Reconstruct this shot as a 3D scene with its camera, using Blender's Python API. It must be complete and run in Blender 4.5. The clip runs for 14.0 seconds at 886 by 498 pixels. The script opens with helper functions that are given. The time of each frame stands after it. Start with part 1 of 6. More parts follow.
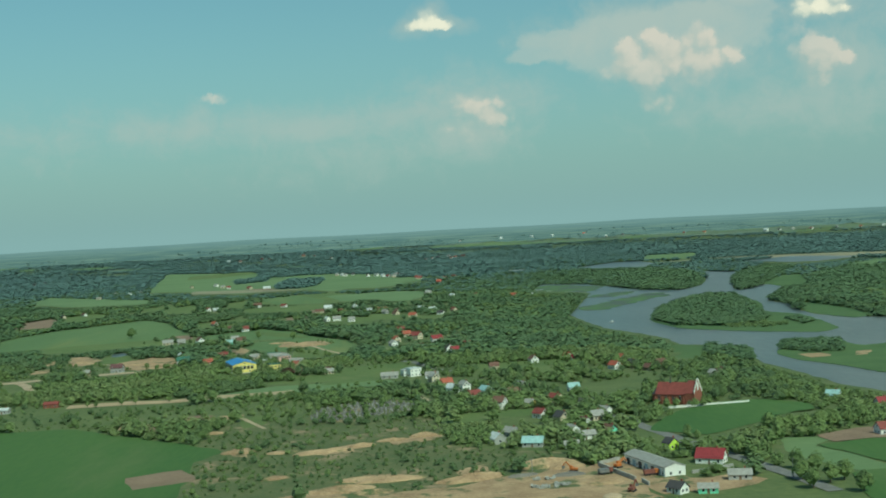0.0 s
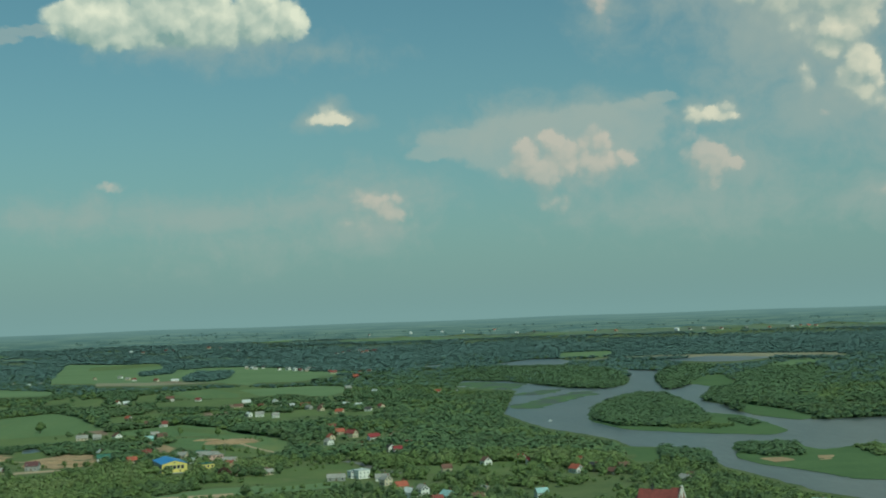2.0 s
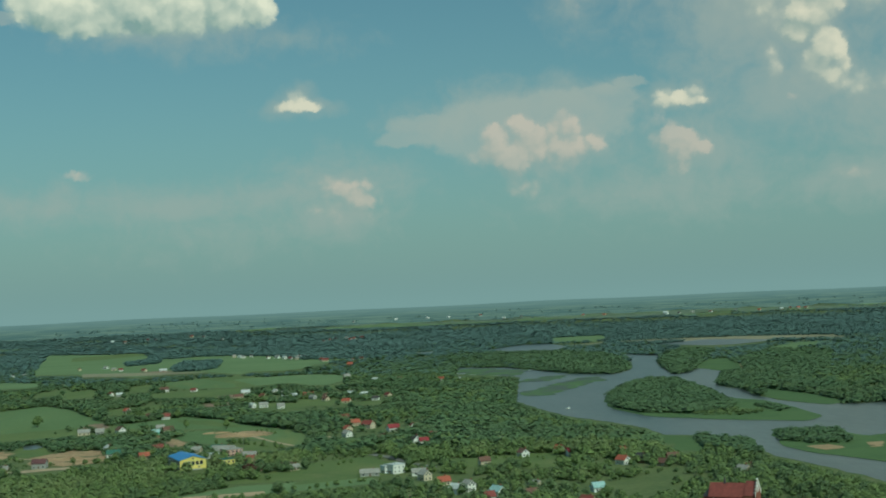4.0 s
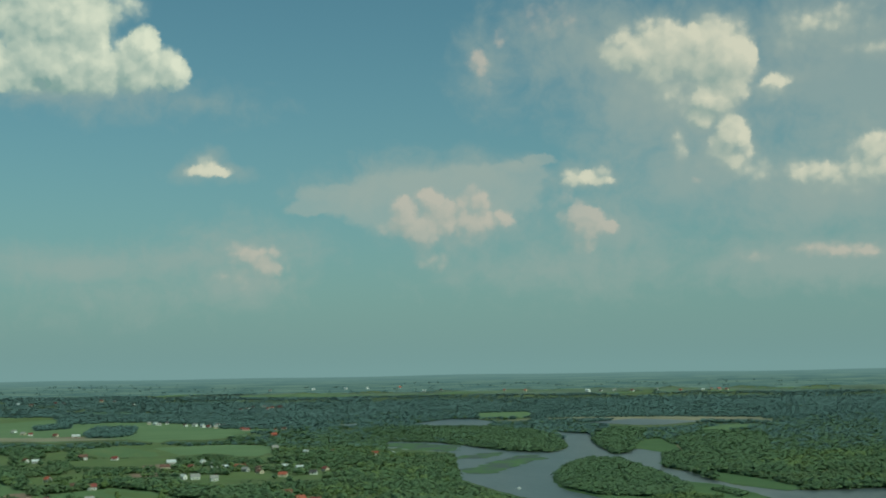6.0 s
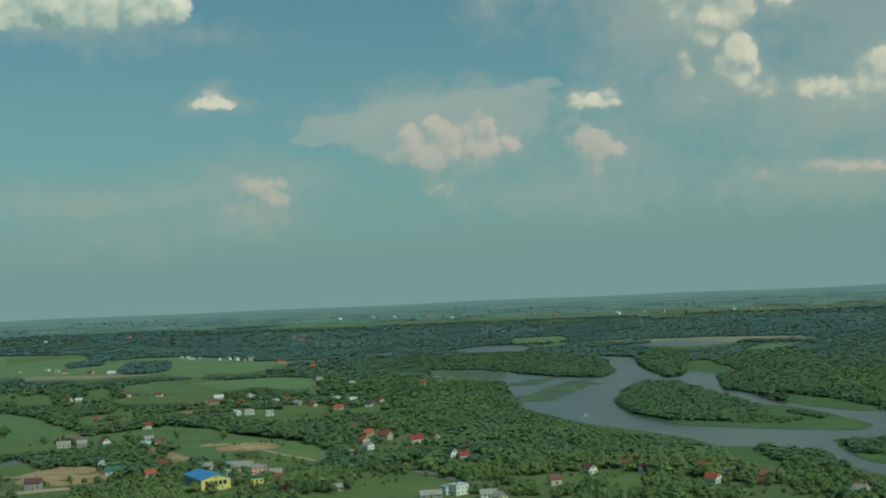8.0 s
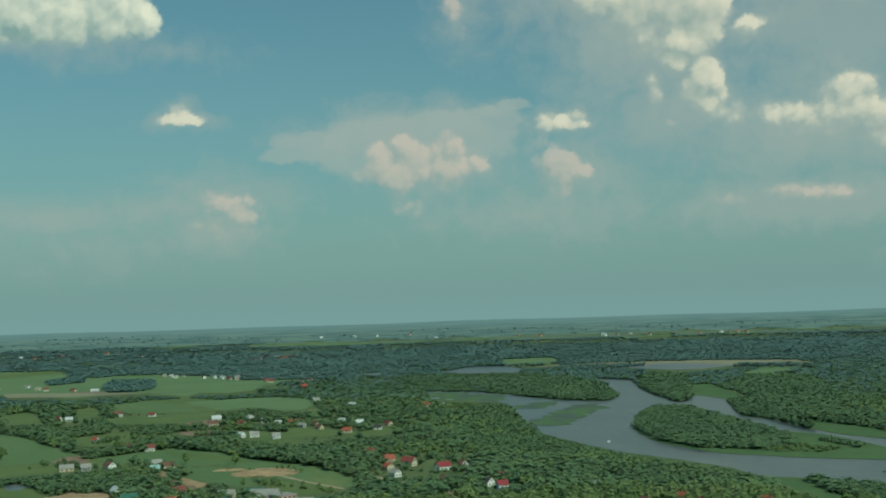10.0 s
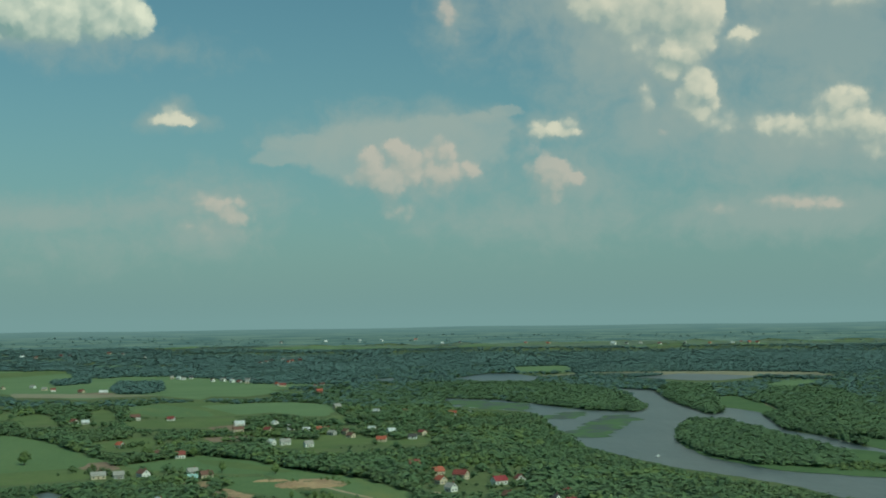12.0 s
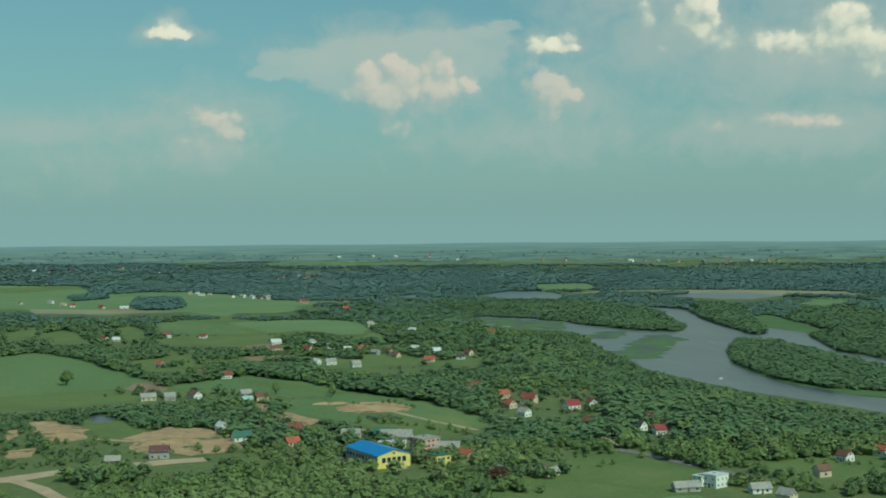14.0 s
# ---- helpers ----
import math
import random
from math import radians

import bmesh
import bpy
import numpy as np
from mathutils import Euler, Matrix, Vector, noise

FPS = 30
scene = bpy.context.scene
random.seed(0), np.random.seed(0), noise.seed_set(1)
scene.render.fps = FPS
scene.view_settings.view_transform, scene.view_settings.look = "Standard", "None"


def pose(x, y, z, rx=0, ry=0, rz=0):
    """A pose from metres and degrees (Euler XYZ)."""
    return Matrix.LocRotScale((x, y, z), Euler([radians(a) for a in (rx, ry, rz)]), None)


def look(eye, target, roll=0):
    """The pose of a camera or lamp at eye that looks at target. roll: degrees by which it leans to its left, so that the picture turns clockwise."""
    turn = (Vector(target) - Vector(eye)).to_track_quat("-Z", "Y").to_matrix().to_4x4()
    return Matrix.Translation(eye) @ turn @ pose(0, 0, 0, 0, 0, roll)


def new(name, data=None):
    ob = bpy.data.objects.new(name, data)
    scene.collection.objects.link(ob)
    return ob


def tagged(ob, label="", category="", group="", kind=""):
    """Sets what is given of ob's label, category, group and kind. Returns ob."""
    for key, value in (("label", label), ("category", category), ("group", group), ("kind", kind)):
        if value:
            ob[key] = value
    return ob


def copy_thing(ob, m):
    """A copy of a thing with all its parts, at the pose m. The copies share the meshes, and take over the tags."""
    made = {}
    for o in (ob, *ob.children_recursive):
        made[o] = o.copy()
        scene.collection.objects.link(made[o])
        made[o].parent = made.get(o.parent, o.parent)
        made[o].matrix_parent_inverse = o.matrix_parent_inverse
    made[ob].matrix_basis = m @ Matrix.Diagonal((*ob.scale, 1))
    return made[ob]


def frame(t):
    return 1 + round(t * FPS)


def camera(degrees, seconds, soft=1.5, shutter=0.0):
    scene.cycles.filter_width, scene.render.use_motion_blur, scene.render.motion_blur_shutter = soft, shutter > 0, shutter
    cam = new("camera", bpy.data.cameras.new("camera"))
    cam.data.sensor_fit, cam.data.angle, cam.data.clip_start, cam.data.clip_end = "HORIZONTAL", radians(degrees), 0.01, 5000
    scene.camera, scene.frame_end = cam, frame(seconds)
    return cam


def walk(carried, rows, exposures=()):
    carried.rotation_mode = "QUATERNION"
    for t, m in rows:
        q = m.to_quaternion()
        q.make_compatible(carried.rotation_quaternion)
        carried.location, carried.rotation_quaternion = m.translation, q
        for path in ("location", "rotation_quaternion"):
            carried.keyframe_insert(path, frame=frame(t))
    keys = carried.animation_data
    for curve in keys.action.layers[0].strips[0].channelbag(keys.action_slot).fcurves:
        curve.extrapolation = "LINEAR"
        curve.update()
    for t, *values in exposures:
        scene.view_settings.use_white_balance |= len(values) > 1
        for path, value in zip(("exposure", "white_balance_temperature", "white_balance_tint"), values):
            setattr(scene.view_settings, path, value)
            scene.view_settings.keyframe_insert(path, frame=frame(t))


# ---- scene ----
cam = camera(37.688, 14.0, soft=1.9)
walk(cam, [
    (0, look((0.00, 0.00, 122.00), (-1.27, 999.81, 102.43), -3.087)),
    (0.5, look((-10.89, 14.41, 121.84), (-24.76, 1014.30, 116.26), -3.918)),
    (1, look((-21.76, 28.88, 121.76), (-5.45, 1028.31, 151.46), -2.446)),
    (1.5, look((-32.60, 43.42, 121.75), (23.09, 1040.98, 163.87), -2.750)),
    (2, look((-43.42, 58.02, 121.81), (37.71, 1053.47, 171.80), -2.051)),
    (2.5, look((-54.21, 72.68, 121.93), (55.63, 1065.58, 167.64), -1.751)),
    (3, look((-64.98, 87.40, 122.11), (34.79, 1081.64, 161.28), -2.417)),
    (3.2, look((-69.29, 93.31, 122.20), (29.52, 1087.82, 156.59), -1.922)),
    (5.3, look((-114.34, 155.96, 123.54), (-1.15, 1148.36, 171.72), -4.079)),
    (5.5, look((-118.62, 161.98, 123.69), (0.60, 1153.47, 176.04), -3.297)),
    (6, look((-129.31, 177.09, 124.11), (46.04, 1157.36, 215.34), -0.932)),
    (6.5, look((-140.00, 192.26, 124.55), (67.07, 1167.29, 204.83), -0.310)),
    (7, look((-150.68, 207.50, 125.00), (53.59, 1183.67, 198.28), -0.921)),
    (7.5, look((-161.35, 222.80, 125.47), (20.79, 1204.85, 174.52), -1.567)),
    (8, look((-172.03, 238.17, 125.94), (-4.07, 1223.33, 161.21), -2.444)),
    (8.2, look((-176.30, 244.34, 126.13), (-12.49, 1230.38, 155.93), -2.685)),
    (10.5, look((-225.43, 315.98, 128.23), (-27.59, 1294.84, 180.17), -1.686)),
    (11, look((-236.13, 331.74, 128.63), (-39.77, 1311.06, 177.36), -1.828)),
    (11.5, look((-246.84, 347.57, 129.01), (-58.18, 1328.74, 170.29), -0.695)),
    (12, look((-257.56, 363.46, 129.35), (-56.91, 1341.68, 182.49), -0.778)),
    (12.5, look((-268.29, 379.42, 129.65), (-66.65, 1358.36, 161.35), 0.603)),
    (13, look((-279.05, 395.44, 129.90), (-74.39, 1374.10, 148.47), -0.086)),
    (13.5, look((-289.82, 411.53, 130.11), (-91.13, 1391.56, 122.04), 0.983)),
    (14, look((-300.61, 427.69, 130.26), (-98.07, 1406.90, 118.87), -0.458)),
], exposures=[(0, 0.4, 5820, -18), (0.5, 0.35, 5820, -18), (1.5, 0.13, 5820, -18), (3, 0.03, 5820, -18), (5.5, 0.06, 5820, -18), (6.5, -0.1, 5820, -18), (7, -0.14, 5820, -18), (8, -0.05, 5820, -18), (11, 0.05, 5820, -18),
             (12.5, -0.01, 5820, -18), (14, 0.28, 5820, -18)])

# ---- sun and sky ----
SUN_EL, SUN_AZ = 48.0, 148.0     # degrees above the horizon; degrees to the right of +y
sun_dir = Vector((math.sin(radians(SUN_AZ)) * math.cos(radians(SUN_EL)),
                  math.cos(radians(SUN_AZ)) * math.cos(radians(SUN_EL)), math.sin(radians(SUN_EL))))
sun_data = bpy.data.lights.new("sun", "SUN")
sun_data.energy, sun_data.angle, sun_data.color = 2.15, radians(0.6), (1.0, 0.92, 0.78)
sun = new("sun", sun_data)
sun.matrix_world = look(sun_dir * 1000, (0, 0, 0))


class Nodes:
    """Short hand for shader node trees."""

    def __init__(self, tree):
        self.tree = tree
        tree.nodes.clear()

    def add(self, kind, props=(), **sockets):
        node = self.tree.nodes.new(kind)
        for key, value in dict(props).items():
            setattr(node, key, value)
        for key, value in sockets.items():
            self.put(node.inputs[int(key[1:])], value)
        return node

    def put(self, socket, value):
        if isinstance(value, bpy.types.NodeSocket):
            self.tree.links.new(value, socket)
        else:
            socket.default_value = value

    def math(self, op, a, b=0.0, c=0.0, clamp=False):
        return self.add("ShaderNodeMath", {"operation": op, "use_clamp": clamp}, i0=a, i1=b, i2=c).outputs[0]

    def vec(self, op, a, b=(0, 0, 0)):
        node = self.add("ShaderNodeVectorMath", {"operation": op}, i0=a, i1=b)
        return node.outputs["Value"] if op in ("LENGTH", "DOT_PRODUCT") else node.outputs[0]

    def ramp(self, value, lo, hi, a=0.0, b=1.0, smooth=True):
        node = self.add("ShaderNodeMapRange", {"interpolation_type": "SMOOTHSTEP" if smooth else "LINEAR"})
        for key, v in (("Value", value), ("From Min", lo), ("From Max", hi), ("To Min", a), ("To Max", b)):
            self.put(node.inputs[key], v)
        return node.outputs[0]

    def mix(self, fac, a, b, blend="MIX"):
        node = self.add("ShaderNodeMix", {"data_type": "RGBA", "blend_type": blend})
        for key, v in ((0, fac), (6, a), (7, b)):
            self.put(node.inputs[key], (*v, 1) if isinstance(v, tuple) and len(v) == 3 else v)
        return node.outputs[2]

    def noise(self, vector, scale, detail=4.0, rough=0.55):
        node = self.add("ShaderNodeTexNoise")
        for key, v in (("Vector", vector), ("Scale", scale), ("Detail", detail), ("Roughness", rough)):
            self.put(node.inputs[key], v)
        return node


def build_sky():
    world = bpy.data.worlds.new("sky")
    scene.world = world
    world.use_nodes = True
    n = Nodes(world.node_tree)
    sky = n.add("ShaderNodeTexSky", {"sky_type": "NISHITA", "sun_disc": False, "sun_elevation": radians(SUN_EL),
                                    "sun_rotation": radians(SUN_AZ), "air_density": 1.0, "dust_density": 1.6, "ozone_density": 1.5})
    base = n.vec("MULTIPLY", sky.outputs[0], SKY)
    way = n.add("ShaderNodeTexCoord").outputs["Generated"]
    axes = n.add("ShaderNodeSeparateXYZ", i0=way).outputs
    azim = n.math("MULTIPLY", n.math("ARCTAN2", axes[0], axes[1]), 180 / math.pi)
    elev = n.math("MULTIPLY", n.math("ARCSINE", axes[2]), 180 / math.pi)
    flat = n.add("ShaderNodeCombineXYZ", i0=azim, i1=elev, i2=0.0).outputs[0]
    # haze towards the horizon
    haze = n.math("POWER", 2.718, n.math("MULTIPLY", n.math("MAXIMUM", elev, 0.0), -1 / 7.5))
    base = n.mix(n.math("MULTIPLY", haze, 0.93), base, HAZE)
    # broad noise bends the outlines of the clouds, rounded cells of two sizes make their billows
    big = n.vec("SUBTRACT", n.noise(flat, 0.45, 2.0, 0.5).outputs["Color"], (0.5, 0.5, 0.5))
    soft = n.vec("ADD", flat, n.vec("MULTIPLY", big, (2.0, 1.0, 0)))
    wisp = n.vec("SUBTRACT", n.noise(flat, 2.6, 4.0, 0.6).outputs["Color"], (0.5, 0.5, 0.5))
    bent = n.vec("ADD", n.vec("ADD", flat, n.vec("MULTIPLY", big, (0.35, 0.25, 0))), n.vec("MULTIPLY", wisp, (0.5, 0.42, 0)))
    sunward = n.vec("ADD", bent, (0.26, 0.46, 0))

    def billows(space):
        total = 0.0
        for scale, share in ((0.95, 0.62), (2.3, 0.38)):
            cell = n.add("ShaderNodeTexVoronoi", {"voronoi_dimensions": "2D", "feature": "SMOOTH_F1"})
            n.put(cell.inputs["Vector"], space)
            n.put(cell.inputs["Scale"], scale)
            n.put(cell.inputs["Smoothness"], 0.35)
            one = n.math("MULTIPLY", n.math("SUBTRACT", 0.45, cell.outputs["Distance"]), share)
            total = one if isinstance(total, float) else n.math("ADD", total, one)
        return total

    lump, lump_sunward = billows(bent), billows(sunward)

    def puffs(spots, space):
        """How deep a direction lies inside the nearest puff, 1 at its middle and 0 at its rim."""
        total = 0.0
        for az, el, ra, re, power in spots:
            off = n.vec("MULTIPLY", n.vec("SUBTRACT", space, (az, el, 0)), (0.78 / ra, 0.78 / re, 0))
            one = n.math("MULTIPLY", n.math("SUBTRACT", 1.0, n.vec("LENGTH", off)), power)
            total = one if isinstance(total, float) else n.math("MAXIMUM", total, one)
        return n.math("MAXIMUM", total, -1.0)

    def depth_of(spots, space):
        """The puffs of one cloud added up, so that they melt into one body."""
        total = 0.0
        for az, el, ra, re, power in spots:
            off = n.vec("MULTIPLY", n.vec("SUBTRACT", space, (az, el, 0)), (0.76 / ra, 0.76 / re, 0))
            one = n.math("MULTIPLY", n.math("SUBTRACT", 1.0, n.vec("DOT_PRODUCT", off, off), clamp=True), power)
            total = one if isinstance(total, float) else n.math("ADD", total, one)
        return total

    def cloud(spots, out, opacity, rough, rim, dark, lit):
        """Billowing clouds: crisp where the sun strikes them, melting away on the shaded side."""
        here, over = depth_of(spots, bent), depth_of(spots, sunward)
        shape = n.math("MULTIPLY", here, n.math("MULTIPLY_ADD", lump, rough, 0.75))
        slope = n.math("MULTIPLY_ADD", n.math("SUBTRACT", lump, lump_sunward), 0.5, n.math("MULTIPLY", n.math("SUBTRACT", here, over), 0.42))
        light = n.ramp(slope, -0.5, 0.5, smooth=False)
        reach = n.math("MULTIPLY", n.math("SUBTRACT", 1.65, light), rim)
        cover = n.math("MULTIPLY", n.ramp(n.math("DIVIDE", n.math("SUBTRACT", shape, 0.06), reach), 0.0, 1.0), opacity)
        return n.mix(cover, out, n.mix(light, dark, lit))

    def veil(spots, out, colour, most):
        depth = n.math("ADD", puffs(spots, soft), n.math("MULTIPLY", n.math("SUBTRACT", n.noise(soft, 0.8, 5.0, 0.62).outputs[0], 0.5), 1.3))
        return n.mix(n.ramp(depth, -0.1, 1.0, 0.0, most), out, colour)

    out = veil(VEILS, base, VEIL_COL, 0.62)
    out = n.mix(n.math("MULTIPLY", n.ramp(n.math("MULTIPLY_ADD", lump, 0.3, puffs(SHEETS, bent)), 0.0, 0.30), 0.46), out, SHEET_COL)
    out = n.mix(n.math("MULTIPLY", n.ramp(n.math("MULTIPLY_ADD", lump, 0.8, puffs(BANKS, soft)), -0.7, 0.5), 0.5), out, VEIL_COL)
    out = cloud(TUFTS, out, 0.52, 1.5, 1.15, TUFT_DARK, TUFT_LIT)
    out = cloud(BANKS, out, 0.82, 1.0, 0.95, BANK_DARK, BANK_LIT)
    out = cloud(HEAPS, out, 0.93, 1.0, 0.5, HEAP_DARK, HEAP_LIT)
    back = n.add("ShaderNodeBackground", i0=out, i1=1.0)
    n.add("ShaderNodeOutputWorld", i0=back.outputs[0])


SKY = (0.058, 0.072, 0.066)
HAZE = (0.24, 0.322, 0.328)
VEIL_COL = (0.375, 0.372, 0.352)
TUFT_DARK, TUFT_LIT = (0.37, 0.35, 0.325), (0.74, 0.52, 0.435)
BANK_DARK, BANK_LIT = (0.33, 0.36, 0.335), (0.84, 0.665, 0.53)
HEAP_DARK, HEAP_LIT = (0.26, 0.33, 0.315), (0.88, 0.745, 0.60)
SHEET_COL = (0.43, 0.405, 0.375)
# each puff: degrees to the right of +y and above the horizon, half width, half height, weight
HEAPS = [(-6.09, 13.91, 1.87, 1.44, 1.0), (-6.75, 12.82, 1.54, 1.0, 1.0), (-4.79, 12.6, 1.74, 0.85, 1.0), (-3.17, 13.75, 0.8, 0.8, 1.0), (-2.89, 14.31, 0.55, 0.5, 1.0), (-2.68, 13.07, 1.44, 0.95, 1.0), (-1.58, 12.82, 0.55, 0.65, 1.0), (-6.69, 15.36, 1.87, 1.49, 1.0), (-8.57, 13.38, 2.24, 1.54, 1.0), (-9.65, 12.61, 1.37, 0.9, 1.0), (-5.28, 14.2, 0.75, 1.05, 1.0)]
HEAPS += [(-11.0, 12.9, 1.3, 0.8, 1.0), (-7.5, 15.6, 4.0, 1.2, 1.0)]
# small single clouds
BANKS = [(-0.24, 8.90, 0.55, 0.46, 0.95), (-0.71, 8.64, 0.42, 0.25, 0.8), (0.44, 8.63, 0.47, 0.22, 0.8), (-0.11, 8.54, 0.8, 0.2, 0.5), (16.06, 8.32, 0.6, 0.37, 0.8), (17.06, 8.28, 0.67, 0.4, 0.85), (16.55, 8.02, 1.15, 0.25, 0.7)]
# the tall tower and the heaps beside it
BANKS += [(19.63, 13.74, 1.89, 1.21, 1.15), (18.25, 13.52, 0.98, 0.77, 1.01), (22.47, 13.55, 1.38, 1.32, 1.35), (23.14, 12.87, 0.86, 0.92, 1.35), (21.22, 12.72, 2.44, 1.66, 1.08), (22.43, 11.58, 1.09, 0.57, 1.35), (21.98, 10.97, 1.09, 0.71, 1.35), (21.55, 10.5, 0.52, 0.4, 1.08), (23.03, 10.01, 0.63, 0.57, 1.22), (22.73, 9.34, 0.92, 0.86, 1.22), (20.67, 9.45, 0.4, 0.69, 0.68), (23.63, 8.33, 1.03, 0.69, 0.68), (24.62, 11.67, 0.75, 0.52, 0.81), (25.06, 12.03, 0.57, 0.29, 0.81)]
BANKS += [(25.97, 8.17, 1.1, 0.55, 0.75), (27.37, 7.7, 1.74, 0.7, 0.8), (28.61, 8.74, 1.2, 0.85, 0.8), (29.08, 9.19, 0.85, 0.45, 0.8), (29.51, 8.08, 1.1, 0.75, 0.8), (30.17, 7.24, 0.7, 0.85, 0.75), (31.05, 6.49, 1.0, 0.75, 0.7), (25.88, 14.03, 1.24, 0.95, 0.55), (27.79, 14.37, 1.49, 0.75, 0.6), (29.15, 13.05, 1.49, 0.3, 0.5), (31.72, 7.78, 1.24, 1.0, 0.7)]
TUFTS = [(8.39, 7.0, 0.55, 0.55, 1.3), (8.64, 6.13, 1.22, 0.61, 1.3), (9.65, 7.5, 0.51, 0.45, 1.3), (9.39, 6.58, 1.1, 1.1, 1.3), (9.69, 5.14, 0.98, 0.79, 1.1), (11.55, 7.0, 0.67, 0.92, 1.3), (11.3, 5.98, 0.85, 0.67, 1.17), (12.78, 6.37, 0.67, 0.49, 1.17), (10.65, 6.83, 0.61, 0.92, 0.78), (16.41, 6.28, 1.16, 0.61, 1.3), (16.45, 5.49, 0.55, 0.67, 1.17), (17.45, 5.92, 0.49, 0.37, 1.04), (15.79, 6.96, 1.04, 0.79, 0.78), (1.25, 5.2, 0.92, 0.49, 0.91), (2.52, 4.82, 0.85, 0.61, 1.04), (1.79, 4.12, 1.7, 0.67, 0.78)]
TUFTS += [(12.83, 14.38, 0.4, 0.4, 0.9), (14.73, 13.61, 0.22, 0.2, 0.7), (11.81, 13.39, 0.55, 0.55, 0.9), (12.06, 12.32, 0.55, 1.05, 0.45), (14.99, 15.08, 2.12, 0.85, 0.6), (26.59, 4.77, 1.39, 0.4, 0.8), (28.03, 4.61, 1.2, 0.37, 0.8), (21.38, 7.91, 0.25, 0.15, 0.6), (23.5, 4.48, 1.24, 0.4, 0.5), (-9.7, 5.93, 0.72, 0.24, 0.8)]
SHEETS = [(4.17, 7.1, 0.9, 0.35, 0.7), (5.9, 7.49, 1.99, 0.65, 0.95), (8.64, 7.33, 3.24, 1.29, 1.0), (11.41, 7.57, 2.74, 1.24, 1.0), (13.37, 8.43, 1.49, 0.55, 0.9), (14.53, 9.04, 0.7, 0.22, 0.8)]
SHEETS += [(-16.73, 11.49, 1.25, 0.25, 0.80), (-15.60, 11.76, 1.25, 0.25, 0.80), (-14.46, 12.06, 1.12, 0.22, 0.80), (-13.30, 12.35, 1.12, 0.20, 0.70), (-12.37, 12.55, 0.87, 0.17, 0.60)]
VEILS = [(6.37, 7.88, 2.74, 1.00, 1.00), (8.88, 8.10, 3.49, 1.50, 1.10), (11.12, 8.32, 2.74, 1.25, 1.10), (13.35, 8.78, 1.25, 0.55, 1.00), (11.28, 6.72, 3.74, 2.00, 1.00), (-0.79, 4.86, 5.49, 1.00, 0.80), (1.23, 5.27, 3.74, 1.50, 0.90), (1.16, 3.78, 2.99, 1.25, 0.90), (-11.01, 4.73, 4.99, 1.0, 0.8), (-5.74, 4.56, 4.99, 1.0, 1.0), (-3.83, 3.25, 4.99, 1.25, 0.5), (-17.83, 4.43, 6.24, 1.2, 0.4)]
VEILS += [(17.40, 6.07, 2.74, 1.75, 1.00), (19.97, 11.67, 4.74, 3.74, 1.20), (16.24, 13.96, 3.99, 2.99, 0.90), (21.14, 8.21, 4.24, 2.24, 1.00), (27.12, 7.04, 5.99, 2.00, 1.20), (27.05, 4.39, 7.23, 1.37, 1.20), (28.42, 11.98, 5.74, 3.99, 1.20), (16.13, 4.35, 6.98, 1.50, 0.80), (35.02, 8.50, 7.48, 6.48, 1.10), (-5.71, 12.07, 4.74, 1.25, 1.00), (12.44, 13.29, 1.75, 2.24, 0.80), (-1.47, 11.58, 3.99, 0.75, 0.50)]
build_sky()

# ---- materials ----
def material(name, dark, light, scale, rough=0.9, bump=0.0, fine=8.0, island=0.0, piece=0.0, metal=0.0, stretch=(1, 1, 1), sheen=0.0, spots=None):
    """A two-scale noise material in metres; island / piece: how much every clump / object differs."""
    mat = bpy.data.materials.new(name)
    mat.use_nodes = True
    n = Nodes(mat.node_tree)
    place = n.vec("MULTIPLY", n.add("ShaderNodeNewGeometry").outputs["Position"], stretch)
    broad = n.noise(place, scale, 5.0, 0.6).outputs[0]
    small = n.noise(place, scale * fine, 3.0, 0.6).outputs[0]
    fac = n.math("ADD", n.math("MULTIPLY", n.ramp(broad, 0.3, 0.7), 0.6), n.math("MULTIPLY", n.ramp(small, 0.3, 0.7), 0.4))
    if island:
        fac = n.math("ADD", n.math("MULTIPLY", fac, 1 - island), n.math("MULTIPLY", n.add("ShaderNodeNewGeometry").outputs["Random Per Island"], island))
    if piece:
        fac = n.math("ADD", n.math("MULTIPLY", fac, 1 - piece), n.math("MULTIPLY", n.add("ShaderNodeObjectInfo").outputs["Random"], piece))
    shader = n.add("ShaderNodeBsdfPrincipled")
    colour = n.mix(fac, dark, light)
    if spots:
        # tufts, bare places or, on water, painted ripple sheen that break the surface up
        tint, scale_2, lo, hi = spots
        colour = n.mix(n.ramp(n.noise(place, scale_2, 6.0, 0.65).outputs[0], lo, hi), colour, tint)
    n.put(shader.inputs["Base Color"], colour)
    n.put(shader.inputs["Roughness"], rough)
    n.put(shader.inputs["Metallic"], metal)
    n.put(shader.inputs["Sheen Weight"], sheen)
    n.put(shader.inputs["Sheen Roughness"], 0.6)
    if bump:
        b = n.add("ShaderNodeBump")
        n.put(b.inputs["Height"], small)
        n.put(b.inputs["Distance"], bump)
        n.put(b.inputs["Strength"], 0.8)
        n.put(shader.inputs["Normal"], b.outputs[0])
    n.add("ShaderNodeOutputMaterial", i0=shader.outputs[0])
    return mat


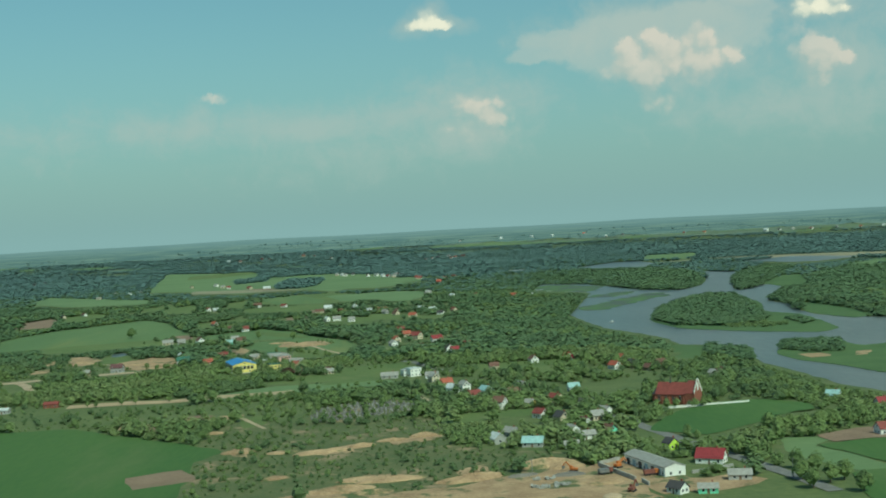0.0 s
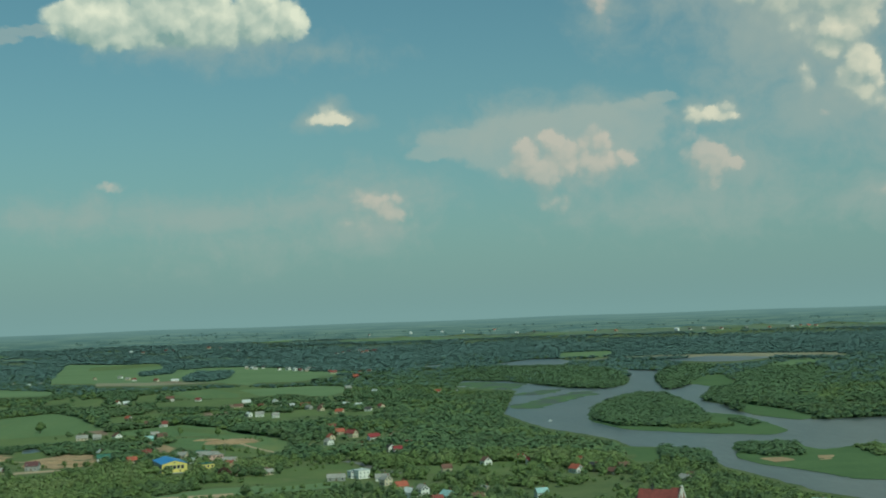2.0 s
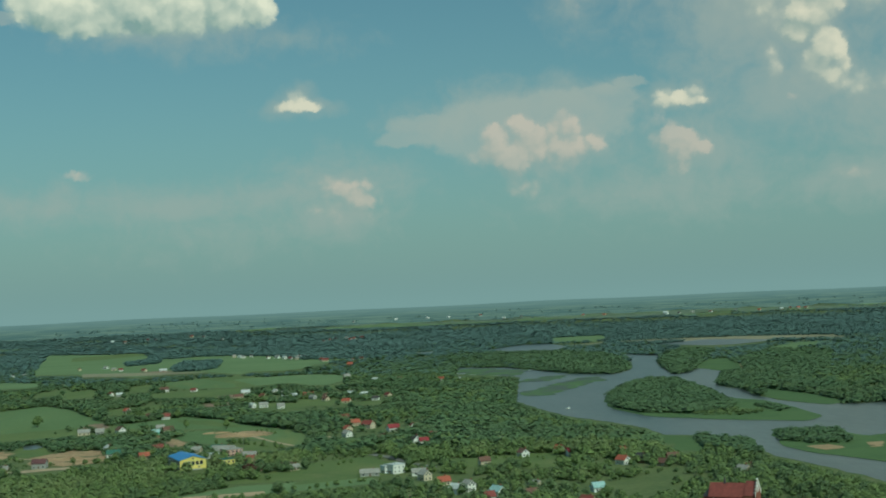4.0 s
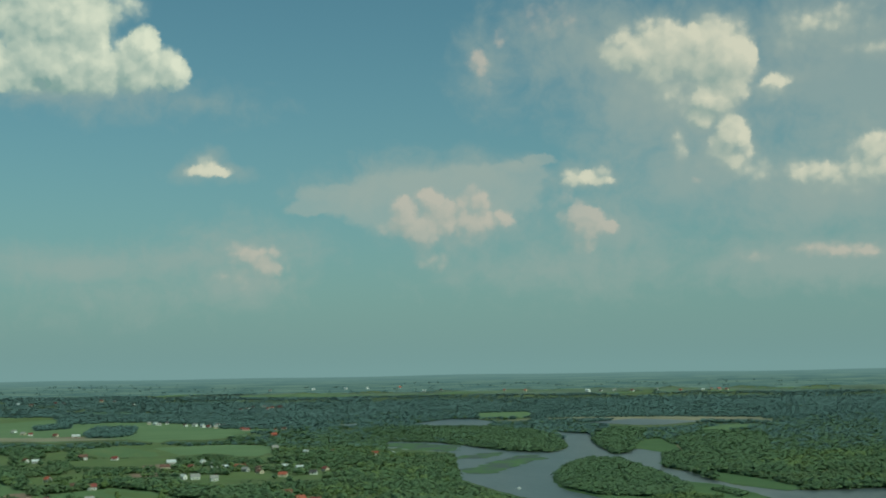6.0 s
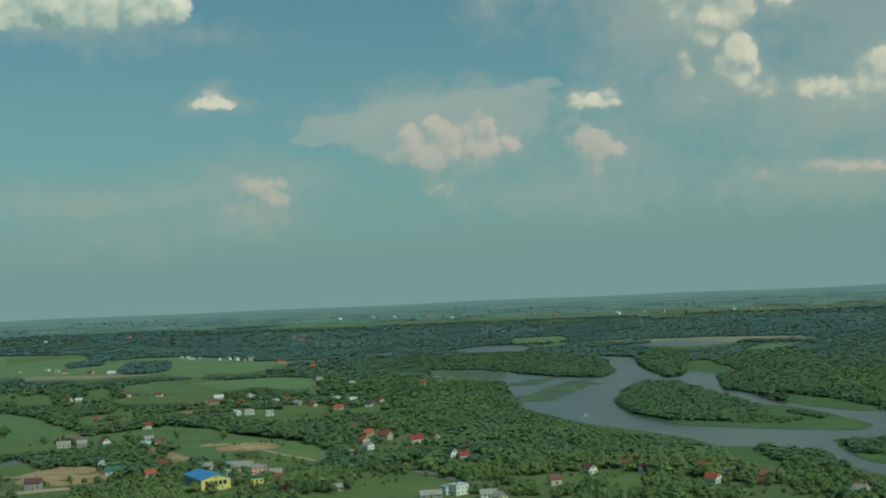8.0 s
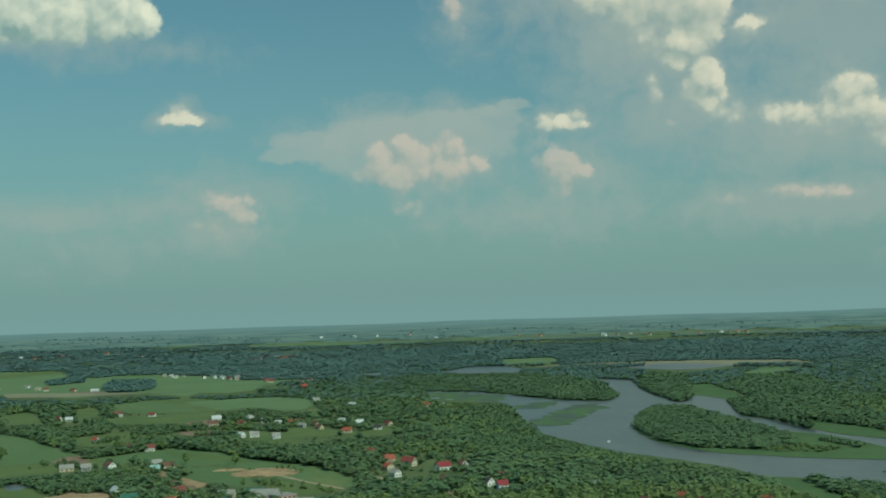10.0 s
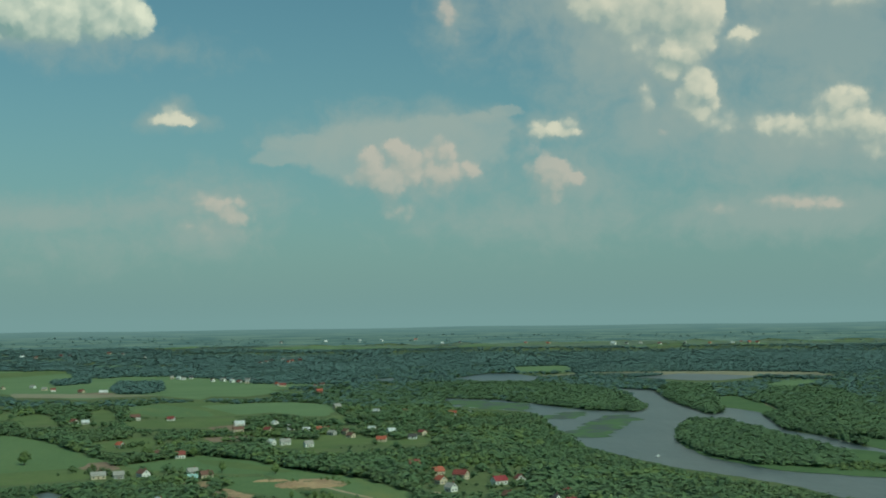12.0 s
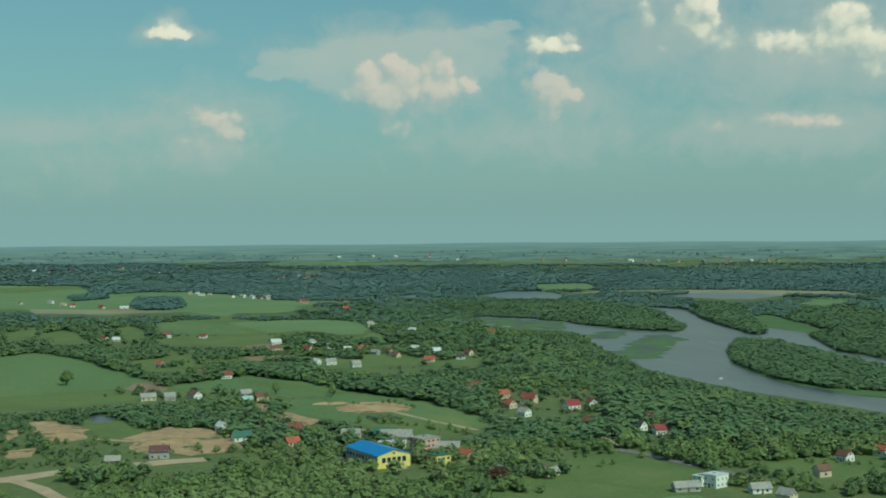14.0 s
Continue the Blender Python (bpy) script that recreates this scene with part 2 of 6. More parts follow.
GROUND = material("rough_grass", (0.083, 0.116, 0.035), (0.146, 0.172, 0.056), 0.03, bump=0.4, spots=((0.165, 0.165, 0.075), 0.02, 0.58, 0.72))
SCRUB = material("scrub_ground", (0.078, 0.109, 0.034), (0.151, 0.151, 0.060), 0.05, bump=0.4, spots=((0.30, 0.215, 0.125), 0.035, 0.55, 0.66))
CROP = material("young_crop", (0.048, 0.110, 0.021), (0.081, 0.145, 0.029), 0.01, fine=30, stretch=(1, 0.2, 1), spots=((0.11, 0.155, 0.045), 0.012, 0.55, 0.75))
GRASS_CROP = material("grass_crop", (0.094, 0.153, 0.050), (0.143, 0.203, 0.073), 0.01, fine=30, stretch=(1, 0.2, 1), spots=((0.19, 0.21, 0.065), 0.014, 0.52, 0.72))
MEADOW = material("meadow", (0.085, 0.133, 0.034), (0.155, 0.189, 0.054), 0.015, fine=20, spots=((0.175, 0.18, 0.07), 0.025, 0.54, 0.72))
PALE_CROP = material("pale_crop", (0.112, 0.177, 0.068), (0.177, 0.239, 0.098), 0.012, fine=25, stretch=(0.3, 1, 1))
# meadow for the far strips, its green greyed by painted-in haze
HAZED_MEADOW = material("hazed_meadow", (0.11, 0.15, 0.095), (0.175, 0.215, 0.14), 0.006, fine=20)
STUBBLE = material("dry_reeds_and_stubble", (0.22, 0.20, 0.125), (0.34, 0.30, 0.19), 0.01, fine=20)
PLOUGHED = material("ploughed_earth", (0.19, 0.125, 0.08), (0.30, 0.205, 0.135), 0.04, fine=12, bump=0.3)
SAND = material("bare_sand", (0.26, 0.16, 0.085), (0.52, 0.36, 0.205), 0.06, fine=10, bump=0.5, spots=((0.10, 0.125, 0.045), 0.045, 0.53, 0.62))
SANDY_ROAD = material("ochre_sandy_road", (0.36, 0.25, 0.15), (0.52, 0.38, 0.235), 0.08, fine=10)
TRACK = material("sandy_track", (0.35, 0.255, 0.165), (0.52, 0.395, 0.26), 0.08, fine=10)
ASPHALT = material("old_asphalt", (0.14, 0.135, 0.125), (0.24, 0.23, 0.21), 0.2, fine=10)
SHALLOWS = material("flooded_grass", (0.075, 0.14, 0.045), (0.115, 0.185, 0.06), 0.02, fine=12, spots=((0.085, 0.10, 0.092), 0.03, 0.46, 0.56))
MARSH = material("marsh_grass", (0.065, 0.116, 0.034), (0.103, 0.161, 0.050), 0.02, fine=12)
# pale streaks paint the sheen of wind ripples into the water colour
WATER = material("river_water", (0.045, 0.058, 0.055), (0.115, 0.128, 0.118), 0.012, rough=0.3, bump=0.3, fine=16, stretch=(1, 0.3, 1), spots=((0.13, 0.142, 0.13), 0.03, 0.55, 0.72))
LEAF = material("leaves", (0.087, 0.135, 0.039), (0.202, 0.264, 0.081), 0.018, fine=60, bump=0.25, island=0.12, sheen=0.04)
WILLOW = material("willow_leaves", (0.075, 0.132, 0.052), (0.135, 0.200, 0.081), 0.012, fine=60, bump=0.25, island=0.12, sheen=0.04)
# far leaves: distance haze is painted into the bluish base colour and sheen
HAZED_LEAF = material("hazed_leaves", (0.068, 0.139, 0.120), (0.106, 0.188, 0.154), 0.004, fine=60, bump=0.25, island=0.12, sheen=0.16)
DARK_LEAF = material("dark_leaves", (0.072, 0.119, 0.045), (0.147, 0.200, 0.074), 0.02, fine=60, bump=0.25, island=0.12, sheen=0.04)
PALE_LEAF = material("pale_leaves", (0.129, 0.175, 0.055), (0.239, 0.288, 0.103), 0.02, fine=60, bump=0.25, island=0.12, sheen=0.05)
COPPER = material("copper_leaves", (0.06, 0.03, 0.018), (0.12, 0.06, 0.035), 0.05, fine=40, bump=0.8, island=0.45)
GRAVEL = material("grey_gravel", (0.14, 0.12, 0.10), (0.26, 0.23, 0.19), 0.2, fine=8, bump=0.3)
CONCRETE = material("old_concrete", (0.28, 0.27, 0.24), (0.46, 0.44, 0.40), 0.3, fine=8)
STONE = material("gravestone", (0.11, 0.105, 0.10), (0.36, 0.345, 0.32), 0.3, fine=8, piece=0.75)
ORANGE = material("orange_paint", (0.40, 0.12, 0.03), (0.58, 0.20, 0.05), 0.8, rough=0.5)
RUST = material("dark_red_paint", (0.15, 0.05, 0.04), (0.26, 0.09, 0.06), 0.8, rough=0.6)
RUBBER = material("dark_rubber", (0.02, 0.02, 0.02), (0.05, 0.05, 0.05), 1.0)
HULL = material("white_hull_paint", (0.68, 0.68, 0.66), (0.8, 0.8, 0.78), 1.0, rough=0.4)
LORRY_GREEN = material("green_tarpaulin", (0.05, 0.22, 0.05), (0.09, 0.34, 0.08), 0.5, rough=0.6)
STEEL = material("grey_steel", (0.2, 0.2, 0.2), (0.34, 0.34, 0.33), 1.0, rough=0.5, metal=0.6)
BARK = material("bark", (0.06, 0.045, 0.03), (0.13, 0.10, 0.07), 1.0)


def wall_mat(name, col, vary=0.85):
    return material(name, tuple(c * vary for c in col), col, 0.4, rough=0.85)


def roof_mat(name, col):
    return material(name, tuple(c * 0.62 for c in col), col, 0.5, rough=0.7, fine=6)


WALLS = {"white": wall_mat("white_render", (0.86, 0.84, 0.78)), "grey": wall_mat("grey_render", (0.42, 0.41, 0.38)),
         "cream": wall_mat("cream_render", (0.66, 0.56, 0.40)), "yellow": wall_mat("yellow_render", (0.84, 0.70, 0.20)),
         "lime": wall_mat("lime_render", (0.62, 0.85, 0.10)), "mint": wall_mat("mint_render", (0.25, 0.70, 0.45)),
         "pink": wall_mat("pink_render", (0.62, 0.38, 0.30)), "brick": wall_mat("red_brick", (0.32, 0.11, 0.07), 0.7),
         "wood": wall_mat("brown_boards", (0.20, 0.13, 0.08), 0.6), "blue": wall_mat("pale_blue_render", (0.40, 0.52, 0.58))}
ROOFS = {"red": roof_mat("red_tiles", (0.28, 0.068, 0.055)), "orange": roof_mat("orange_tiles", (0.46, 0.12, 0.07)),
         "grey": roof_mat("grey_sheet", (0.40, 0.38, 0.34)), "dark": roof_mat("dark_shingle", (0.09, 0.08, 0.08)),
         "brown": roof_mat("brown_shingle", (0.20, 0.10, 0.07)), "blue": material("blue_sheet", (0.025, 0.17, 0.45), (0.03, 0.24, 0.62), 0.5, rough=0.33, fine=6),
         "teal": roof_mat("teal_sheet", (0.42, 0.62, 0.60)), "green": roof_mat("green_sheet", (0.06, 0.17, 0.12)),
         "white": roof_mat("pale_sheet", (0.70, 0.72, 0.70)), "purple": roof_mat("plum_sheet", (0.16, 0.07, 0.07)),
         "crimson": roof_mat("crimson_sheet", (0.32, 0.04, 0.048))}
GLASS = material("window_glass", (0.02, 0.025, 0.03), (0.05, 0.055, 0.06), 0.5, rough=0.12)
FRAME = wall_mat("window_frame_paint", (0.7, 0.7, 0.68))


# ---- building helpers ----
def rise(x, y):
    """Height of the land: level, with the river's low valley, lifting to low hills far off."""
    edge = float(np.interp(y, (600, 868, 1081, 1281, 1450, 1600, 1850, 2040, 2540, 3000), (330, 290, 255, 205, 130, 128, 172, 200, 160, 150)))
    s = min(1.0, max(0.0, (x - edge + 110) / 80))
    far = math.hypot(x + 130, y - 195)
    fade = 1 - min(1.0, max(0.0, (far - 2300) / 900))
    return 102 * max(0.0, (far - 2300) / 2400) ** 2.2 - 7 * s * s * (3 - 2 * s) * fade


def link(name, bm, mat):
    mesh = bpy.data.meshes.new(name)
    bm.to_mesh(mesh)
    bm.free()
    mesh.materials.append(mat)
    return new(name, mesh)


def part(name, bm, mat, parent, label=""):
    ob = link(name, bm, mat)
    ob.parent = parent
    if label:
        ob["label"] = label
    return ob


def box(bm, x0, x1, y0, y1, z0, z1):
    m = Matrix.Translation(((x0 + x1) / 2, (y0 + y1) / 2, (z0 + z1) / 2)) @ Matrix.Diagonal((x1 - x0, y1 - y0, z1 - z0, 1))
    bmesh.ops.create_cube(bm, size=1, matrix=m)
    return bm


def smooth_loop(pts, ragged=0.0, seed=0):
    """A closed outline through the corners, its sides broken up and a little ragged."""
    out = []
    for i, p in enumerate(pts):
        a, b = Vector(p), Vector(pts[(i + 1) % len(pts)])
        count = max(3, min(14, int((b - a).length / 9)))
        out += [a.lerp(b, 0.06 + 0.94 * k / count) for k in range(count)]
    if ragged:
        for q in out:
            w = Vector((q.x, q.y, seed * 3.1))
            q.x += ragged * (1.6 * noise.noise(w / 30) + noise.noise(w / 9))
            q.y += ragged * (1.6 * noise.noise(w / 27 + Vector((7, 3, 1))) + noise.noise(w / 8 + Vector((2, 9, 4))))
    return [(q.x, q.y) for q in out]


OPEN = []          # outlines kept free of trees
HOMES = []         # the same round houses


def clear(pts):
    OPEN.append(np.array(pts, float))


def patch(name, pts, mat, level, label="", category="", ragged=2.0, free=True):
    """A field, pond or clearing: an outline laid on the land."""
    loop = smooth_loop(pts, ragged, len(OPEN))
    level += 0.005 * (len(OPEN) % 40) + (0.003 if not free else 0)
    if free:
        clear(loop)
    bm = bmesh.new()
    bm.faces.new([bm.verts.new((x, y, 0)) for x, y in loop])
    bmesh.ops.triangulate(bm, faces=bm.faces[:])
    heights = [rise(x, y) for x, y in loop]
    if max(heights) - min(heights) < 0.3 and min(heights) > -0.1:
        level *= 0.3
    if max(heights) - min(heights) > 0.3:
        for _ in range(4):
            long = [e for e in bm.edges if e.calc_length() > 60]
            if not long:
                break
            bmesh.ops.subdivide_edges(bm, edges=long, cuts=1)
            bmesh.ops.triangulate(bm, faces=bm.faces[:])
    bmesh.ops.recalc_face_normals(bm, faces=bm.faces[:])
    for v in bm.verts:
        v.co.z = rise(v.co.x, v.co.y) + level
    if sum(f.normal.z for f in bm.faces) < 0:
        bmesh.ops.reverse_faces(bm, faces=bm.faces[:])
    return tagged(link(name, bm, mat), label, category, "", "structure")


def lane(name, pts, width, mat, level, label="", free=4.0):
    """A road or track along its middle line."""
    left, right, lf, rf = [], [], [], []
    mids = []
    for i in range(len(pts) - 1):
        a, b = Vector(pts[i]), Vector(pts[i + 1])
        steps = max(1, int((b - a).length / 25))
        mids += [a.lerp(b, k / steps) for k in range(steps)]
    mids.append(Vector(pts[-1]))
    for i, p in enumerate(mids):
        d = (mids[min(i + 1, len(mids) - 1)] - mids[max(i - 1, 0)]).normalized()
        s = Vector((-d.y, d.x))
        w = width / 2 * (1 + 0.12 * math.sin(i * 2.3))
        left.append(p + s * w), right.append(p - s * w)
        lf.append(p + s * (w + free)), rf.append(p - s * (w + free))
    clear([(v.x, v.y) for v in lf + rf[::-1]])
    bm = bmesh.new()
    level *= 0.4
    lv = [bm.verts.new((p.x, p.y, rise(p.x, p.y) + level)) for p in left]
    rv = [bm.verts.new((p.x, p.y, rise(p.x, p.y) + level)) for p in right]
    for i in range(len(lv) - 1):
        bm.faces.new((rv[i], rv[i + 1], lv[i + 1], lv[i]))
    return tagged(link(name, bm, mat), label, "road", "", "structure")


# ---- land ----
def build_ground():
    rings = list(range(0, 2600, 50)) + list(range(2600, 4401, 100))
    bm = bmesh.new()
    turns = 300
    rows = []
    for rad in rings[1:]:
        row = []
        for k in range(turns):
            a = 2 * math.pi * k / turns
            x, y = -130 + rad * math.sin(a), 195 + rad * math.cos(a)
            row.append(bm.verts.new((x, y, rise(x, y))))
        rows.append(row)
    mid = bm.verts.new((-130, 195, 0))
    for k in range(turns):
        bm.faces.new((mid, rows[0][(k + 1) % turns], rows[0][k]))
        for a, b in zip(rows, rows[1:]):
            bm.faces.new((a[k], a[(k + 1) % turns], b[(k + 1) % turns], b[k]))
    bmesh.ops.recalc_face_normals(bm, faces=bm.faces[:])
    ob = tagged(link("ground", bm, GROUND), "rough green grassland that reaches the hazy horizon", "ground", "", "structure")
    if ob.data.polygons[0].normal.z < 0:
        ob.data.flip_normals()


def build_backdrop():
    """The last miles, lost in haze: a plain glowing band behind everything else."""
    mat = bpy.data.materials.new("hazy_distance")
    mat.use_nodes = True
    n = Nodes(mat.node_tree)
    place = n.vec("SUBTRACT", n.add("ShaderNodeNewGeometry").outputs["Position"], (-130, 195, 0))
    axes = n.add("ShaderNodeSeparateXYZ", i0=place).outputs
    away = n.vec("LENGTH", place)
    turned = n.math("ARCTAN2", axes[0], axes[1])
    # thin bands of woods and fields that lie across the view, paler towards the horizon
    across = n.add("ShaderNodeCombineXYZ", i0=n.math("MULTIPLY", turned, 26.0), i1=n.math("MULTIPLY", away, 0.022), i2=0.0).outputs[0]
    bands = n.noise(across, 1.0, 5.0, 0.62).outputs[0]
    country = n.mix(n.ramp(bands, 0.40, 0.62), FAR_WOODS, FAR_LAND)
    # haze is painted into the glow colour, thicker towards the horizon
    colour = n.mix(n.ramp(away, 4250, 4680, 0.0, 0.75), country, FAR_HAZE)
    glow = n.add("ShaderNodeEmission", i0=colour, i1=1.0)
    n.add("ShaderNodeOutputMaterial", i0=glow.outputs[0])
    bm = bmesh.new()
    rows = []
    for rad in range(4060, 4661, 60):
        row = []
        for k in range(181):
            a = radians(-90 + k)
            wave = 1.2 * math.sin(k * 0.7) + 1.0 * math.sin(k * 0.31 + 1)
            edge = 40 * math.sin(k * 1.9) + 25 * math.sin(k * 4.3) if rad == 4060 else 0.0
            x, y = -130 + (rad + edge) * math.sin(a), 195 + (rad + edge) * math.cos(a)
            row.append(bm.verts.new((x, y, rise(x, y) + (wave if rad > 4600 else 0.6))))
        rows.append(row)
    for a, b in zip(rows, rows[1:]):
        for k in range(180):
            bm.faces.new((a[k], a[k + 1], b[k + 1], b[k])[::-1])
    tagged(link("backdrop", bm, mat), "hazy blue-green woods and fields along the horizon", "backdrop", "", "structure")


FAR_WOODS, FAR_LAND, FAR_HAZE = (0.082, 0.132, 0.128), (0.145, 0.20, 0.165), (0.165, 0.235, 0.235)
build_ground()
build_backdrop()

# ---- river and its islands ----
patch("water", [(154, 2332), (241, 2172), (190, 1880), (160, 1700), (165, 1620), (172, 1520), (184, 1450), (208, 1380), (222, 1310), (222, 1255), (246, 1235), (268, 1165), (256, 1085), (270, 992), (276, 915), (294, 868), (334, 800),
                (430, 960), (560, 1180), (640, 1420), (560, 1440), (470, 1440), (430, 1500), (428, 1590), (446, 1700), (438, 1780), (500, 1930), (548, 2070), (525, 2150), (470, 2040), (455, 2050), (492, 2222), (540, 2420), (582, 2590), (528, 2670), (495, 2480), (465, 2330), (428, 2200), (377, 2120), (331, 2180), (290, 2340), (263, 2458), (185, 2530)], WATER, 0.10,
      "wide grey-blue river with a rippled surface", "river")
patch("water", [(146, 3075), (194, 3111), (176, 2984), (133, 2964)], WATER, 0.1, "small far backwater among trees", "water")
patch("water", [(297, 3030), (411, 3166), (469, 3148), (494, 3019), (446, 2900), (328, 2938)], WATER, 0.1, "far arm of the river", "water")
patch("sandbank", [(486, 3055), (648, 3106), (880, 3038), (1073, 2907), (1043, 2764), (1003, 2780), (832, 2933), (620, 3027)], STUBBLE, 0.2, "long pale far sandbank with dry reeds", "sandbank", ragged=6)
patch("water", [(668, 2924), (798, 2998), (875, 2916), (916, 2849), (797, 2777), (746, 2795)], WATER, 0.35, "far arm of the river", "water")
patch("marsh", [(489, 3266), (644, 3287), (601, 3157), (481, 3144)], PALE_CROP, 0.12, "pale flooded meadow", "marsh", ragged=7)
patch("island", [(255, 1640), (272, 1699), (320, 1826), (390, 1955), (434, 1925), (416, 1712), (388, 1600), (415, 1520), (412, 1424), (402, 1330), (372, 1296), (314, 1340), (250, 1425), (240, 1539)], MARSH, 0.3,
      "low green river island with a grassy tail", "island", free=False)
patch("island", [(283, 1105), (290, 1158), (316, 1244), (347, 1238), (369, 1213), (365, 1160), (440, 1190), (420, 1080), (345, 950), (324, 967), (296, 1060)], MARSH, 0.3, "green river meadow", "island", ragged=4)
patch("marsh", [(176, 1774), (220, 1908), (285, 2018), (355, 2096), (344, 2000), (301, 1941), (240, 1800), (225, 1770)], SHALLOWS, 0.25, "flooded marsh grass in the shallows", "marsh", ragged=12)
patch("marsh", [(205, 2040), (250, 2120), (311, 2154), (304, 2092), (251, 2029)], SHALLOWS, 0.25, "flooded marsh grass in the shallows", "marsh", ragged=12)
patch("marsh", [(168, 2468), (216, 2493), (264, 2392), (283, 2332), (239, 2188), (192, 2261), (159, 2373)], SHALLOWS, 0.25, "green marsh by the river", "marsh", ragged=12)
patch("island", [(162, 2821), (244, 2903), (349, 2888), (441, 2822), (503, 2700), (510, 2563), (465, 2336), (415, 2180), (370, 2126), (325, 2180), (300, 2300), (304, 2416), (272, 2503), (192, 2576)], MARSH, 0.3, "wooded tongue of land in the river", "island", free=False, ragged=7)
patch("meadow", [(528, 2183), (616, 2383), (654, 2402), (617, 2218), (550, 1999), (465, 1759), (448, 1801), (535, 2055)], MARSH, 0.3, "green meadow by the river", "meadow")
patch("meadow", [(459, 1743), (476, 1669), (489, 1568), (483, 1462), (452, 1440), (437, 1470), (430, 1560), (446, 1690)], MARSH, 0.32, "narrow green river bank", "meadow")
lane("sandbank", [(617, 2222), (580, 2100), (548, 2002)], 7, SAND, 0.5, "pale sandy edge of a meadow")
patch("meadow", [(214, 1250), (241, 1228), (223, 1121), (197, 1096), (200, 1155)], MARSH, 0.2, "bright green river bank", "meadow")
patch("sandbank", [(298, 1115), (318, 1118), (322, 1092), (303, 1084)], SAND, 0.42, "pale sand on a river island", "sandbank")
patch("sandbank", [(348, 1117), (364, 1118), (351, 1086), (339, 1084)], SAND, 0.44, "pale sand on a river island", "sandbank")

# ---- fields ----
def field(mat, outline, label, free=True, count=[0]):
    """Fields overlap where one was ploughed out of another, so each lies a little above the last."""
    patch("field", outline, mat, 0.04 + 0.012 * count[0], label, "field", free=free)
    count[0] += 1


field(SCRUB, [(-153, 737), (-142, 850), (-87, 823), (-37, 837), (-12, 816), (-2, 709), (28, 690), (57, 673), (57, 641), (34, 633), (11, 598), (-28, 591), (-66, 608), (-84, 579), (-136, 586), (-133, 650)], "rough scrubland with bare spots", False)
field(MEADOW, [(-27, 554), (-13, 583), (13, 587), (39, 591), (48, 573), (41, 552), (21, 548)], "green strip beside the sand pit")
field(GRASS_CROP, [(-517, 1870), (-457, 1954), (-430, 1924), (-390, 1773), (-359, 1699), (-311, 1607), (-355, 1602), (-392, 1590), (-483, 1582)], "smooth green crop field")
field(MEADOW, [(-483, 1582), (-392, 1590), (-355, 1602), (-306, 1575), (-258, 1575), (-250, 1530), (-292, 1502), (-374, 1470), (-406, 1455), (-463, 1451)], "yellow-green meadow")
field(PLOUGHED, [(-357, 1602), (-324, 1620), (-306, 1554), (-323, 1526)], "bare ploughed plot")
field(GRASS_CROP, [(-306, 1579), (-234, 1653), (-193, 1588), (-166, 1515), (-135, 1467), (-108, 1415), (-90, 1327), (-86, 1286), (-111, 1266), (-146, 1351), (-190, 1474), (-225, 1491), (-250, 1522), (-287, 1532)], "long green crop field")
field(GRASS_CROP, [(-218, 1460), (-187, 1458), (-176, 1400), (-166, 1327), (-176, 1310), (-202, 1357), (-224, 1387)], "green meadow by the sand pit")
field(PLOUGHED, [(-260, 1429), (-251, 1437), (-211, 1325), (-218, 1308)], "bare ploughed strip between hedges")
field(PLOUGHED, [(-266, 1392), (-260, 1400), (-224, 1293), (-230, 1285)], "bare ploughed strip between hedges")
field(MEADOW, [(-496, 1727), (-413, 1724), (-358, 1668), (-397, 1650), (-487, 1666)], "yellowish strip of a field")
field(MEADOW, [(-241, 1616), (-199, 1567), (-160, 1485), (-171, 1477), (-212, 1536), (-238, 1578)], "yellowish strip of a field")
field(MEADOW, [(-166, 1327), (-140, 1334), (-109, 1258), (-126, 1246), (-168, 1261), (-175, 1288)], "green meadow beside a track")
field(PALE_CROP, [(-778, 3619), (-619, 3546), (-500, 3455), (-481, 3345), (-525, 3301), (-440, 3248), (-360, 3302), (-276, 3283), (-173, 3166), (-105, 2985), (-32, 2945), (114, 2889), (-46, 2809), (-133, 2752), (-197, 2659), (-220, 2545), (-282, 2687), (-348, 2692), (-419, 2625), (-546, 2828), (-672, 2907)], "wide pale green fields")
field(PLOUGHED, [(-571, 2881), (-465, 2916), (-359, 2774), (-422, 2685), (-500, 2739)], "strip of bare earth")
field(MEADOW, [(-341, 2345), (-284, 2480), (-222, 2502), (-144, 2367), (-144, 2181), (-191, 2164), (-234, 2199), (-286, 2195), (-324, 2260)], "green field between tree lines")
field(PALE_CROP, [(-226, 2394), (-139, 2432), (-87, 2428), (-27, 2354), (-38, 2212), (-62, 2113), (-90, 2122), (-125, 2218), (-175, 2180)], "bright green field strip")
field(MEADOW, [(-401, 2284), (-366, 2377), (-331, 2240), (-337, 2141), (-382, 2205)], "green clearing")
field(MEADOW, [(-471, 2093), (-476, 2245), (-453, 2323), (-416, 2166), (-400, 2088)], "green clearing")
field(MEADOW, [(-70, 2058), (-48, 2129), (-30, 2036), (-10, 1967), (-46, 1979)], "narrow green strip")
field(MEADOW, [(-353, 1822), (-289, 1869), (-278, 1800), (-290, 1716), (-344, 1732)], "green clearing by a farm")
field(PLOUGHED, [(-230, 1837), (-174, 1848), (-173, 1794), (-221, 1783)], "bare plot among gardens")
field(MEADOW, [(-178, 1809), (-78, 1754), (10, 1716), (-12, 1675), (-85, 1708), (-162, 1730)], "green strip among gardens")
